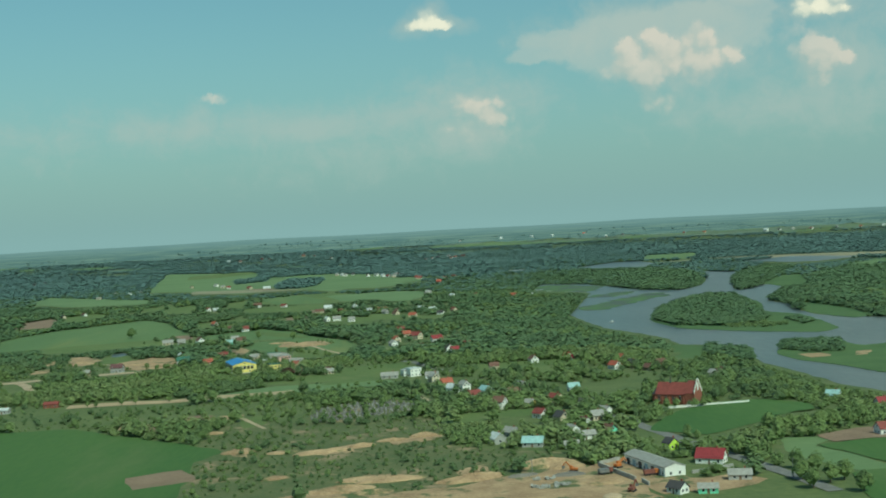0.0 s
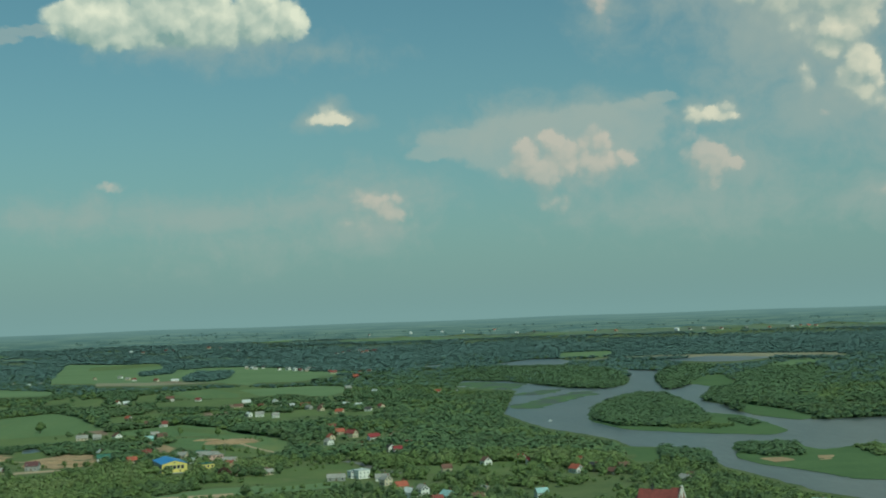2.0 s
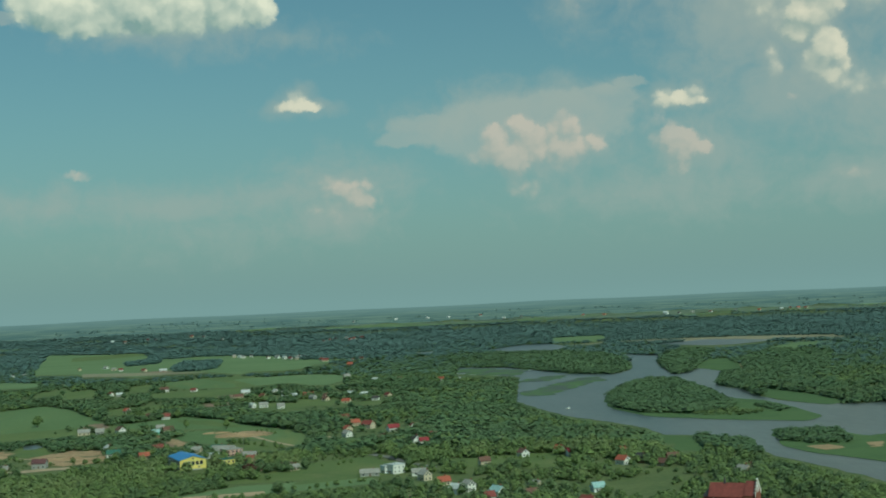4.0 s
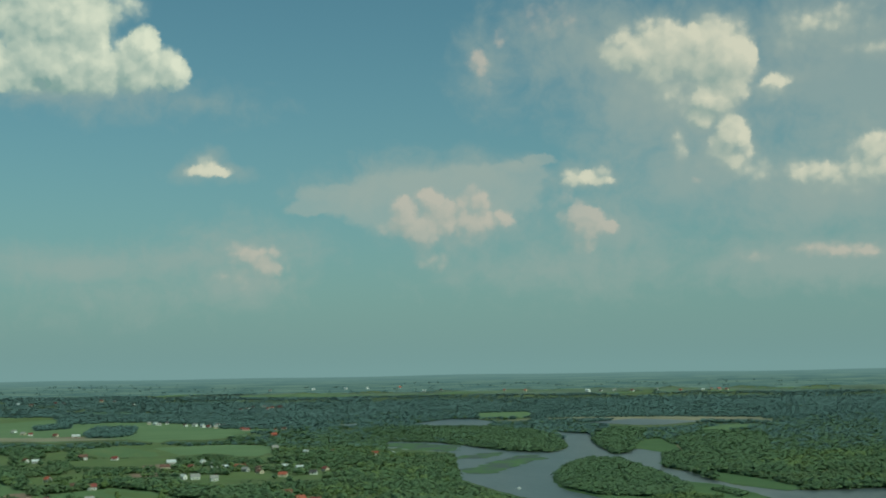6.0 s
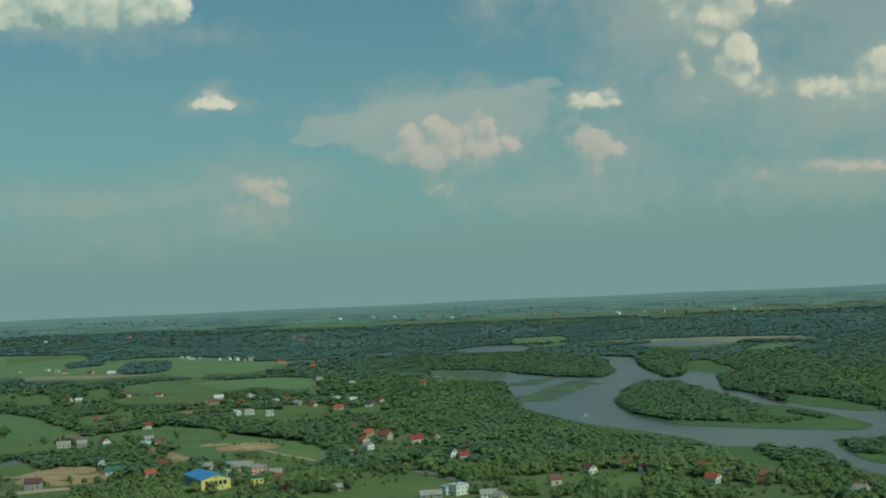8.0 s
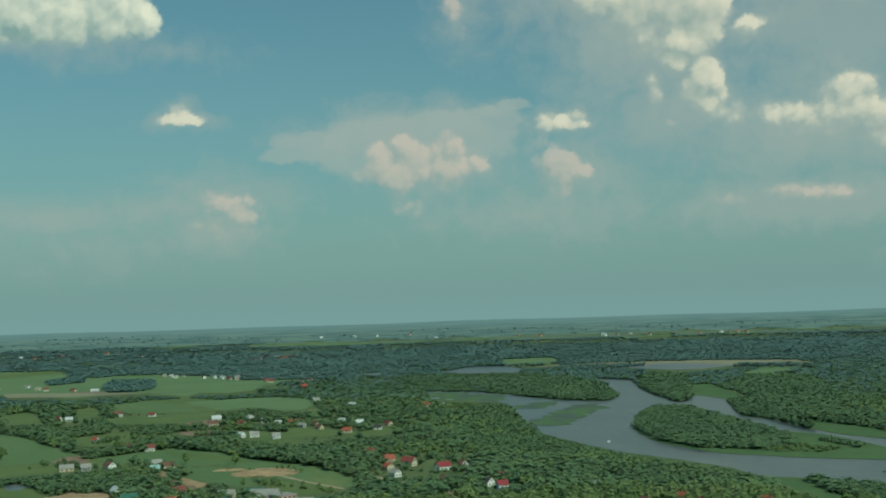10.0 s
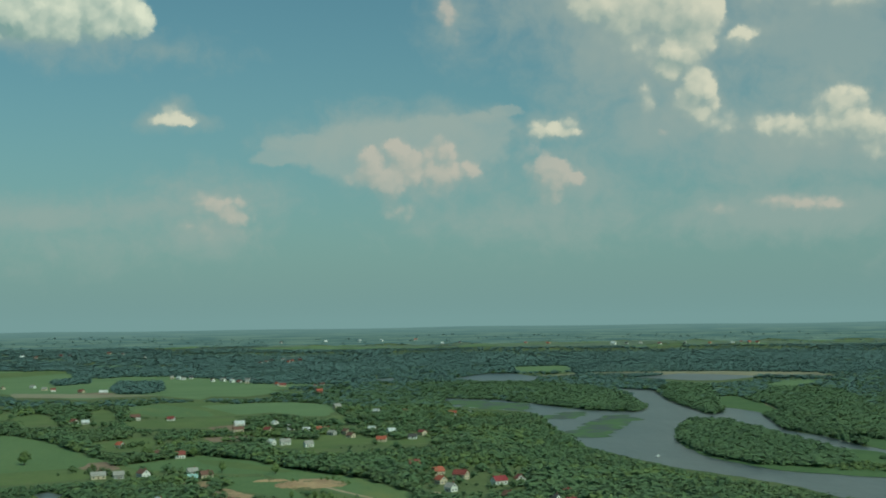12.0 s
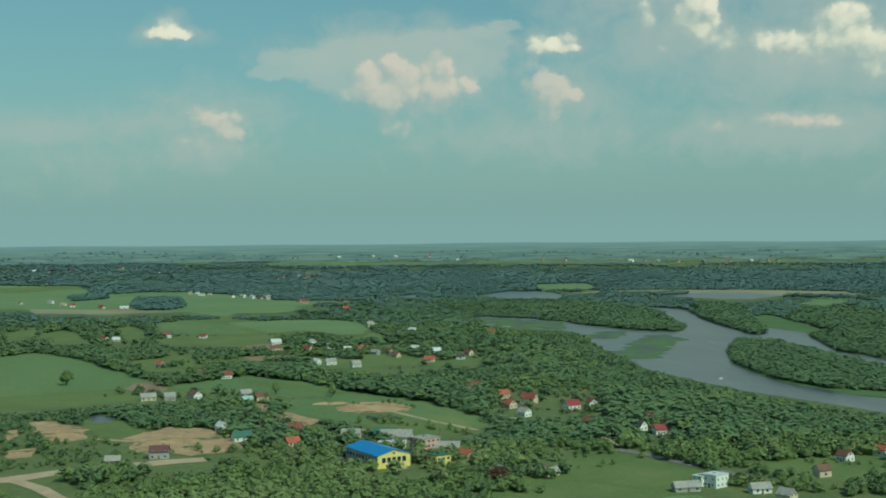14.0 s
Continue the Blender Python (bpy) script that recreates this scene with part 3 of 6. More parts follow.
field(MEADOW, [(-143, 1125), (-110, 1128), (-47, 1156), (-21, 1095), (-31, 1064), (-64, 1053), (-125, 1039), (-149, 1037)], "green meadow by a road")
field(MEADOW, [(36, 1111), (73, 1115), (104, 1115), (94, 1091), (55, 1082), (28, 1082)], "rough green meadow")
field(MEADOW, [(-366, 1400), (-337, 1372), (-320, 1296), (-344, 1293), (-361, 1337)], "green hollow by a pond")
field(CROP, [(-358, 859), (-298, 849), (-250, 851), (-170, 773), (-129, 730), (-142, 702), (-136, 658), (-136, 624), (-126, 561), (-257, 581)], "broad green crop field")
field(PLOUGHED, [(-172, 661), (-145, 681), (-131, 650), (-156, 629)], "bare ploughed plot in a green field")
field(CROP, [(108, 720), (134, 791), (179, 824), (222, 811), (217, 780), (176, 738), (139, 700)], "green pasture by the church")
field(PALE_CROP, [(169, 681), (206, 678), (180, 652), (191, 632), (202, 585), (194, 562), (176, 600), (163, 641)], "pale green field")
field(CROP, [(180, 652), (222, 667), (233, 641), (191, 527), (167, 512), (175, 580), (204, 590), (191, 632)], "bright green crop field")
field(PLOUGHED, [(186, 681), (231, 710), (225, 667), (193, 658)], "bare ploughed field")
field(MEADOW, [(8, 1113), (101, 1094), (100, 1035), (63, 1028), (15, 1063)], "green meadow between houses")
field(PALE_CROP, [(-185, 987), (-145, 1025), (-49, 1034), (-44, 1002), (-103, 986), (-176, 958)], "long pale green field strip")
field(MEADOW, [(-106, 1015), (-76, 1093), (-37, 1096), (-36, 1043), (-72, 1029)], "green meadow beside a white house")
field(MEADOW, [(-15, 798), (6, 828), (57, 835), (70, 810), (34, 799), (9, 790)], "green garden strip")
field(MEADOW, [(-142, 850), (-126, 869), (-120, 825), (-132, 811)], "small green clearing")
field(PLOUGHED, [(-697, 1965), (-648, 2114), (-617, 2068), (-576, 1905), (-623, 1895)], "bare plot")
field(GRASS_CROP, [(-582, 1681), (-547, 1836), (-465, 1892), (-417, 1902), (-339, 1673), (-340, 1575), (-434, 1541), (-521, 1500)], "green crop field")
field(MEADOW, [(-641, 2122), (-599, 2209), (-546, 2115), (-576, 1992)], "green clearing")
field(PALE_CROP, [(-876, 2677), (-882, 2888), (-759, 2762), (-615, 2609), (-559, 2562), (-574, 2434), (-711, 2465)], "pale far field")
field(PALE_CROP, [(-628, 2941), (-652, 3258), (-528, 3377), (-409, 3244), (-298, 2975), (-405, 2815), (-516, 2751)], "pale far field")
field(PALE_CROP, [(267, 3408), (341, 3426), (369, 3339), (259, 3353)], "far pale field")
field(PALE_CROP, [(508, 3332), (643, 3327), (618, 3188), (574, 3114), (495, 3193)], "far pale field by the river")
field(PALE_CROP, [(806, 2612), (899, 2722), (965, 2712), (897, 2579), (794, 2540)], "green clearing beyond the river")
field(MEADOW, [(-73, 2699), (-36, 2720), (-42, 2624), (-79, 2589)], "far green clearing")
field(MEADOW, [(-336, 2104), (-221, 2153), (-141, 2061), (-229, 1984), (-308, 2009)], "green strip between tree rows")
field(GRASS_CROP, [(-350, 2396), (-284, 2466), (-216, 2269), (-206, 2159), (-286, 2184)], "green field between tree lines")
field(PLOUGHED, [(-222, 1982), (-187, 2005), (-151, 1961), (-180, 1922), (-218, 1934)], "bare plot among gardens")
field(MEADOW, [(-102, 1833), (-60, 1787), (-29, 1727), (-33, 1681), (-84, 1713), (-110, 1776)], "narrow green strip among gardens")
field(MEADOW, [(-40, 1730), (14, 1758), (8, 1716), (-32, 1686)], "green clearing among trees")
field(STUBBLE, [(-558, 2846), (-407, 2772), (-282, 2686), (-402, 2664), (-535, 2719)], "strip of bare pale earth")
field(MEADOW, [(-684, 3467), (-544, 3552), (-488, 3471), (-599, 3349), (-666, 3327)], "pale far field")
field(MEADOW, [(-411, 2100), (-358, 2129), (-328, 2066), (-387, 2033)], "small green clearing")
field(MEADOW, [(-535, 2284), (-496, 2337), (-464, 2241), (-508, 2176)], "small green clearing")
field(PALE_CROP, [(-231, 2799), (-136, 2854), (-59, 2694), (-144, 2595), (-217, 2634)], "pale field strip")
field(MEADOW, [(-158, 1765), (-115, 1740), (-91, 1675), (-126, 1663), (-159, 1706)], "green strip among gardens")


def far_strips():
    """Long narrow fields near the horizon, lying across the view in many thin bands."""
    rng = random.Random(31)
    for k in range(74):
        right = rng.random() < 0.72
        az = rng.uniform(2, 34) if right else rng.uniform(-22, 4)
        rad = rng.uniform(3900, 4060) if right else rng.uniform(3450, 4060)
        half = rng.uniform(1.0, 4.2) if right else rng.uniform(0.5, 1.6)
        deep = rng.uniform(18, 46)
        lean = rng.uniform(-25, 25)
        outline = []
        for u, v in ((-1, -0.6), (-0.3, -1), (0.5, -0.8), (1, -0.1), (0.6, 0.8), (-0.2, 1), (-0.8, 0.7)):
            a = radians(az + half * u * rng.uniform(0.8, 1.1))
            q = rad + deep * v * rng.uniform(0.7, 1.1) + lean * u
            outline.append((-130 + q * math.sin(a), 195 + q * math.cos(a)))
        patch("field", outline, rng.choice((HAZED_MEADOW, HAZED_MEADOW, PALE_CROP)), 0.3 + 0.02 * k, "pale far field near the horizon", "field", ragged=10)


far_strips()

patch("water", [(-365, 1394), (-356, 1407), (-343, 1385), (-344, 1363), (-355, 1360)], WATER, 0.9, "small dark pond in a green hollow", "pond")

# ---- bare sand and tracks ----
def sand_ground(outline, free=True, count=[0]):
    patch("sand_ground", outline, SAND, 0.45 + 0.012 * count[0], "bare sandy ground dug open", "sand", ragged=6.0, free=free)
    count[0] += 1


sand_ground([(-85, 585), (-67, 611), (-51, 617), (-29, 593), (11, 601), (34, 633), (47, 657), (56, 645), (67, 612), (79, 585), (85, 554), (45, 542), (-3, 554)])
sand_ground([(61, 625), (83, 652), (103, 586), (129, 599), (139, 577), (121, 566), (92, 553), (79, 580)])
sand_ground([(-77, 705), (-68, 718), (-53, 732), (-48, 723), (-63, 703)], False)
sand_ground([(-42, 740), (-11, 756), (-9, 737), (-36, 723)], False)
sand_ground([(-131, 738), (-117, 735), (-115, 712), (-126, 718)], False)
sand_ground([(-47, 638), (-25, 638), (-29, 619), (-43, 618)], False)
sand_ground([(-220, 837), (-180, 871), (-146, 877), (-146, 851), (-178, 809), (-208, 814)], False)
sand_ground([(-2, 636), (12, 647), (19, 623), (3, 613)], False)
sand_ground([(-333, 1285), (-305, 1333), (-278, 1323), (-259, 1225), (-292, 1209), (-321, 1225)])
sand_ground([(-177, 1407), (-159, 1429), (-134, 1422), (-126, 1377), (-160, 1364), (-173, 1373)])
sand_ground([(-399, 1380), (-380, 1384), (-353, 1290), (-368, 1275), (-380, 1317)])
sand_ground([(-416, 1339), (-408, 1344), (-404, 1299), (-411, 1296)])
sand_ground([(-245, 1453), (-233, 1439), (-204, 1337), (-214, 1320), (-236, 1390)])
sand_ground([(-402, 1254), (-387, 1260), (-380, 1223), (-395, 1221)])
lane("dirt_road", [(-410, 1152), (-388, 1157), (-363, 1174), (-336, 1182), (-305, 1192), (-284, 1195)], 16, TRACK, 0.65, "wide pale sandy road under construction", 13.0)
lane("dirt_road", [(-388, 1157), (-370, 1127), (-353, 1085)], 8, TRACK, 0.68, "pale sandy track", 12.0)
lane("dirt_road", [(-287, 965), (-246, 970), (-211, 966), (-180, 978), (-154, 981), (-121, 987)], 19, SANDY_ROAD, 0.7, "wide pale sandy road under construction", 9.0)
lane("dirt_road", [(-353, 1290), (-330, 1275), (-301, 1277)], 5, TRACK, 0.72, "narrow sandy track")
lane("dirt_road", [(-146, 1372), (-127, 1317), (-105, 1265)], 4, TRACK, 0.72, "narrow sandy track through a meadow")
lane("dirt_road", [(-192, 1306), (-176, 1283), (-214, 1249), (-243, 1234)], 4, TRACK, 0.72, "narrow lane between houses")
lane("dirt_road", [(-75, 1332), (-56, 1278), (-34, 1226), (-35, 1180)], 4, TRACK, 0.72, "narrow lane between houses")
lane("road", [(-42, 1169), (-30, 1146), (-17, 1101), (-2, 1068)], 7, ASPHALT, 0.74, "grey village road")
lane("road", [(99, 787), (106, 747), (121, 688), (137, 636), (151, 586), (160, 547)], 8, ASPHALT, 0.75, "grey asphalt village road lined by trees")
lane("dirt_road", [(-152, 887), (-134, 844), (-118, 807)], 3, TRACK, 0.72, "narrow sandy path through scrub")
lane("dirt_road", [(-42, 967), (-25, 928), (-12, 877)], 4, TRACK, 0.73, "narrow sandy lane")

# ---- trees ----
def inside(px, py, loop):
    x0, y0 = loop[:, 0], loop[:, 1]
    x1, y1 = np.roll(x0, -1), np.roll(y0, -1)
    odd = np.zeros(len(px), bool)
    for a, b, c, d in zip(x0, y0, x1, y1):
        if b == d:
            continue
        odd ^= ((b > py) != (d > py)) & (px < (c - a) * (py - b) / (d - b) + a)
    return odd


def leafy(rng, lumps, leaves, size, core=1, wild=0.5):
    """Unit tree crown, about 1 across and 1 high: a dark core, and clumps of leaves on several rounded boughs round it."""
    verts, faces, boughs = [], [], []
    for k in range(lumps):
        a, h = k * 2.4 + rng.uniform(-0.6, 0.6), (k + 0.5) / lumps
        spread = rng.uniform(0.16, 0.30) * math.sin(math.pi * min(1, 0.3 + 0.7 * h))
        boughs.append((Vector((spread * math.cos(a), spread * math.sin(a), 0.30 + 0.46 * h)), rng.uniform(0.18, 0.28)))
    for c, s in [(Vector((0, 0, 0.5)), 0.34)] + boughs[1:core]:
        base = len(verts)
        for d in ((1, 0, 0), (0, 1, 0), (-1, 0, 0), (0, -1, 0), (0, 0, 1), (0, 0, -1)):
            verts.append(tuple(c + Vector(d) * s * rng.uniform(0.85, 1.1)))
        faces += [[base + i for i in f] for f in ((0, 1, 4), (1, 2, 4), (2, 3, 4), (3, 0, 4), (1, 0, 5), (2, 1, 5), (3, 2, 5), (0, 3, 5))]
    for k in range(leaves):
        c, s = boughs[k % lumps]
        out = Vector((rng.gauss(0, 1), rng.gauss(0, 1), abs(rng.gauss(0.15, 0.9)))).normalized()
        at = c + out * s * rng.uniform(0.8, 1.1)
        face = (out * 0.8 + Vector((rng.uniform(-wild, wild), rng.uniform(-wild, wild), 0.5 + (0.5 - wild) + rng.uniform(-0.8, 0.8) * wild))).normalized()
        u = face.orthogonal().normalized()
        v = face.cross(u)
        turn = rng.uniform(0, 6.283)
        base = len(verts)
        for q in range(3):
            w = size * rng.uniform(0.7, 1.35)
            verts.append(tuple(at + (u * math.cos(turn + 2.094 * q) + v * math.sin(turn + 2.094 * q)) * w))
        faces.append([base, base + 1, base + 2])
    return np.array(verts), np.array(faces)


def scatter_mesh(name, spots, shapes, mat, label, smooth=False):
    """One joined mesh of crowns: spots are rows x, y, z, width, height, turn."""
    vs, fs, base = [], [], 0
    pick = np.random.RandomState(len(spots)).randint(0, len(shapes), len(spots))
    for k, (sv, sf) in enumerate(shapes):
        rows = spots[pick == k]
        if not len(rows):
            continue
        c, s = np.cos(rows[:, 5])[:, None], np.sin(rows[:, 5])[:, None]
        x = (sv[:, 0] * c - sv[:, 1] * s) * rows[:, 3:4] + rows[:, 0:1]
        y = (sv[:, 0] * s + sv[:, 1] * c) * rows[:, 3:4] + rows[:, 1:2]
        z = sv[:, 2] * rows[:, 4:5] + rows[:, 2:3]
        vs.append(np.stack([x, y, z], 2).reshape(-1, 3))
        fs.append((sf[None] + (base + np.arange(len(rows)) * len(sv))[:, None, None]).reshape(-1, 3))
        base += len(rows) * len(sv)
    v, f = np.concatenate(vs), np.concatenate(fs)
    mesh = bpy.data.meshes.new(name)
    mesh.vertices.add(len(v))
    mesh.vertices.foreach_set("co", v.ravel())
    mesh.loops.add(f.size)
    mesh.loops.foreach_set("vertex_index", f.ravel().astype(np.int32))
    mesh.polygons.add(len(f))
    mesh.polygons.foreach_set("loop_start", np.arange(0, f.size, 3, dtype=np.int32))
    mesh.polygons.foreach_set("use_smooth", np.full(len(f), smooth))
    mesh.update(calc_edges=True)
    mesh.materials.append(mat)
    return tagged(new(name, mesh), label, "trees", "", "stuff")


RISE = np.vectorize(rise)
EYE_MID = (-141.0, 207.0)
ZONES = []         # outline, share of trees kept, size factor


def zone(outline, share, factor):
    ZONES.append((np.array(outline, float), share, factor))


def in_any(x, y, loops):
    hit = np.zeros(len(x), bool)
    for loop in loops:
        lo, hi = loop.min(0), loop.max(0)
        near = (x > lo[0]) & (x < hi[0]) & (y > lo[1]) & (y < hi[1]) & ~hit
        if near.any():
            hit[near] = inside(x[near], y[near], loop)
    return hit


def wood_spots(r0, r1, a0, a1, step, seed, size, gaps):
    """Tree places in a sector of the land: a jittered grid without the open ground, thinned by broad noise."""
    rng = np.random.RandomState(seed)
    gx, gy = np.meshgrid(np.arange(-2600, 3600, step), np.arange(300, 4900, step))
    x = gx.ravel() + rng.uniform(-0.5, 0.5, gx.size) * step
    y = gy.ravel() + rng.uniform(-0.5, 0.5, gx.size) * step
    rad, ang = np.hypot(x - EYE_MID[0], y - EYE_MID[1]), np.degrees(np.arctan2(x - EYE_MID[0], y - EYE_MID[1]))
    rad = rad + 110 * np.sin(x / 210 + 1.1 * np.sin(y / 170)) + 80 * np.sin((x - y) / 330)
    keep = (rad > r0) & (rad < r1) & (ang > a0) & (ang < a1)
    x, y = x[keep], y[keep]
    wave = (np.sin(x / 37 + 1.3 * np.sin(y / 61)) + np.sin(y / 43 + 1.7 * np.sin(x / 53)) + np.sin((x + y) / 91)) / 3
    keep = wave > gaps + rng.uniform(-0.35, 0.35, len(x))
    x, y, wave = x[keep], y[keep], wave[keep]
    big = (size[0] + (size[1] - size[0]) * rng.uniform(0, 1, len(x)) ** 1.7) * (0.9 + 0.25 * wave)
    keep = np.ones(len(x), bool)
    for loop, share, factor in ZONES:
        here = inside(x, y, loop)
        if share < 0:
            # gardens and small fields: trees stand in hedges between the plots
            u, v = 0.96 * x + 0.28 * y, 0.96 * y - 0.28 * x
            rows = (np.abs(np.sin(u / 24 + 0.9 * np.sin(v / 47))) < -share) | (np.abs(np.sin(v / 41 + 0.8 * np.sin(u / 60))) < -share)
            here &= ~rows
            keep &= ~here | (rng.uniform(0, 1, len(x)) < 0.12)
            continue
        keep &= ~here | (rng.uniform(0, 1, len(x)) < share)
        big = np.where(here, big * factor * rng.uniform(0.6, 1.3, len(x)), big)
    x, y, big = x[keep], y[keep], big[keep]
    # open ground stays open; before it, and before the houses, trees stay low enough to look over
    tall = big * rng.uniform(0.85, 1.2, len(x))
    drop = in_any(x, y, OPEN + HOMES)
    for last in (False, True):
        def seen(high, eye=EYE_MID):
            lift = 122 / (122 - np.minimum(high, 60))
            return eye[0] + (x - eye[0]) * lift, eye[1] + (y - eye[1]) * lift
        hides = in_any(*seen(tall * 0.85), OPEN) | in_any(*seen(tall * 0.8), HOMES) | ((y < 760) & in_any(*seen(tall, (0.0, 0.0)), OPEN))
        if last:
            drop |= hides
        else:
            cut = rng.uniform(0.3, 0.5, len(x))
            big, tall = np.where(hides, big * cut * 1.25, big), np.where(hides, tall * cut, tall)
    x, y, big, tall = x[~drop], y[~drop], big[~drop], tall[~drop]
    return np.stack([x, y, RISE(x, y) - 0.3 - 0.13 * tall, big * rng.uniform(1.0, 1.3, len(x)), tall * 1.1, rng.uniform(0, 6.28, len(x))], 1)


def in_loop(outline, step, seed, size):
    rng = np.random.RandomState(seed)
    loop = np.array(outline, float)
    lo, hi = loop.min(0), loop.max(0)
    gx, gy = np.meshgrid(np.arange(lo[0], hi[0], step), np.arange(lo[1], hi[1], step))
    x, y = gx.ravel() + rng.uniform(-0.5, 0.5, gx.size) * step, gy.ravel() + rng.uniform(-0.5, 0.5, gx.size) * step
    k = inside(x, y, loop)
    x, y = x[k], y[k]
    big = rng.uniform(*size, len(x))
    return np.stack([x, y, RISE(x, y) - 0.3 - 0.12 * big, big * rng.uniform(1.0, 1.35, len(x)), big * rng.uniform(0.85, 1.2, len(x)), rng.uniform(0, 6.28, len(x))], 1)


shape_rng = random.Random(4)
NEAR_SHAPES = [leafy(shape_rng, 7, 112, 0.098, 2, 0.36) for _ in range(14)]
MIDDLE_SHAPES = [leafy(shape_rng, 6, 48, 0.14) for _ in range(12)]
MID_SHAPES = [leafy(shape_rng, 5, 28, 0.165, 1, 0.2) for _ in range(14)]
FAR_SHAPES = [leafy(shape_rng, 4, 16, 0.23, 1, 0.15) for _ in range(12)]
LAST_SHAPES = [leafy(shape_rng, 3, 7, 0.28, 1, 0.1) for _ in range(8)]


def mesh_of(name, verts, faces, mat, smooth=False):
    mesh = bpy.data.meshes.new(name)
    mesh.from_pydata([tuple(v) for v in verts], [], [tuple(f) for f in faces])
    mesh.materials.append(mat)
    return mesh


def trunk_mesh(rng):
    """A tapered trunk with three limbs."""
    verts, faces = [], []

    def limb(a, b, r0, r1):
        base = len(verts)
        for p, r in ((a, r0), (b, r1)):
            for k in range(6):
                q = k * math.pi / 3
                verts.append((p[0] + r * math.cos(q), p[1] + r * math.sin(q), p[2]))
        for k in range(6):
            faces.append((base + k, base + (k + 1) % 6, base + 6 + (k + 1) % 6, base + 6 + k))

    limb((0, 0, -0.05), (0.01, 0.0, 0.45), 0.035, 0.022)
    for k in range(3):
        q = k * 2.1 + rng.uniform(0, 0.8)
        limb((0.01, 0, 0.3 + 0.06 * k), (0.2 * math.cos(q), 0.2 * math.sin(q), 0.62), 0.016, 0.007)
    return verts, faces


CROWNS = [mesh_of("crown", *leafy(shape_rng, 9, 420, 0.058, 6), LEAF) for _ in range(7)]
TRUNKS = [mesh_of("trunk", *trunk_mesh(shape_rng), BARK) for _ in range(3)]
tree_rng = random.Random(11)


def tree_at(x, y, z, width, height, turn, crown=None, label="green broadleaf tree with a rounded leafy crown"):
    kind = "bush" if height < 3.5 else "tree"
    top = tagged(new(kind), label if kind == "tree" else "low green bush on rough grass", kind, "single trees" if kind == "tree" else "bushes")
    for name, mesh in (("crown", crown or tree_rng.choice(CROWNS)), ("trunk", tree_rng.choice(TRUNKS))):
        ob = new(name, mesh)
        ob.parent = top
    top.matrix_world = pose(x, y, z, 0, 0, math.degrees(turn)) @ Matrix.Diagonal((width, width, height, 1))
    return top

# ---- houses ----
def window(parent, face, at, size, sash=None):
    """A window on a wall that faces +x, -x, +y or -y: a frame with its pane."""
    w, t = size
    bm = bmesh.new()
    box(bm, -w / 2, w / 2, -0.06, 0.06, -t / 2, t / 2)
    frame_ob = part("window", bm, FRAME, parent)
    bm = bmesh.new()
    box(bm, -w / 2 + 0.1, w / 2 - 0.1, -0.075, 0.0, -t / 2 + 0.1, t / 2 - 0.1)
    part("pane", bm, GLASS, frame_ob)
    frame_ob.matrix_local = pose(*at, 0, 0, {"-y": 0, "+x": 90, "+y": 180, "-x": 270}[face])
    return frame_ob


def gable_body(w, d, h, ridge):
    bm = bmesh.new()
    prof = [(-d / 2, -0.3), (d / 2, -0.3), (d / 2, h), (0, ridge), (-d / 2, h)]
    a = [bm.verts.new((-w / 2, y, z)) for y, z in prof]
    b = [bm.verts.new((w / 2, y, z)) for y, z in prof]
    bm.faces.new(a[::-1]), bm.faces.new(b)
    for k in range(5):
        bm.faces.new((a[k], a[(k + 1) % 5], b[(k + 1) % 5], b[k]))
    bmesh.ops.recalc_face_normals(bm, faces=bm.faces[:])
    return bm


def gable_roof(w, d, h, pitch, o=0.5, e=0.45, thick=0.25):
    """Two slopes of one roof, with overhangs and a thickness."""
    bm = bmesh.new()
    ridge = h + d / 2 * pitch + 0.03
    for s in (-1, 1):
        y0, z0 = s * (d / 2 + o), h - o * pitch + 0.03
        lo = [(-w / 2 - e, y0, z0), (w / 2 + e, y0, z0), (w / 2 + e, 0, ridge), (-w / 2 - e, 0, ridge)]
        v = [bm.verts.new(p) for p in lo] + [bm.verts.new((p[0], p[1], p[2] + thick)) for p in lo]
        for f in ((0, 1, 2, 3), (7, 6, 5, 4), (0, 4, 5, 1), (1, 5, 6, 2), (3, 7, 4, 0)):
            bm.faces.new([v[i] for i in f])
    bmesh.ops.recalc_face_normals(bm, faces=bm.faces[:])
    return bm


def keep_clear(at, size):
    HOMES.append(np.array([(at[0] + math.cos(q) * size * 0.75, at[1] + math.sin(q) * size * 0.75) for q in (0.8, 2.4, 3.9, 5.5)]))


WORDS = {"crimson": "bright red", "teal": "pale blue-green", "white": "pale", "purple": "plum", "dark": "dark shingle"}


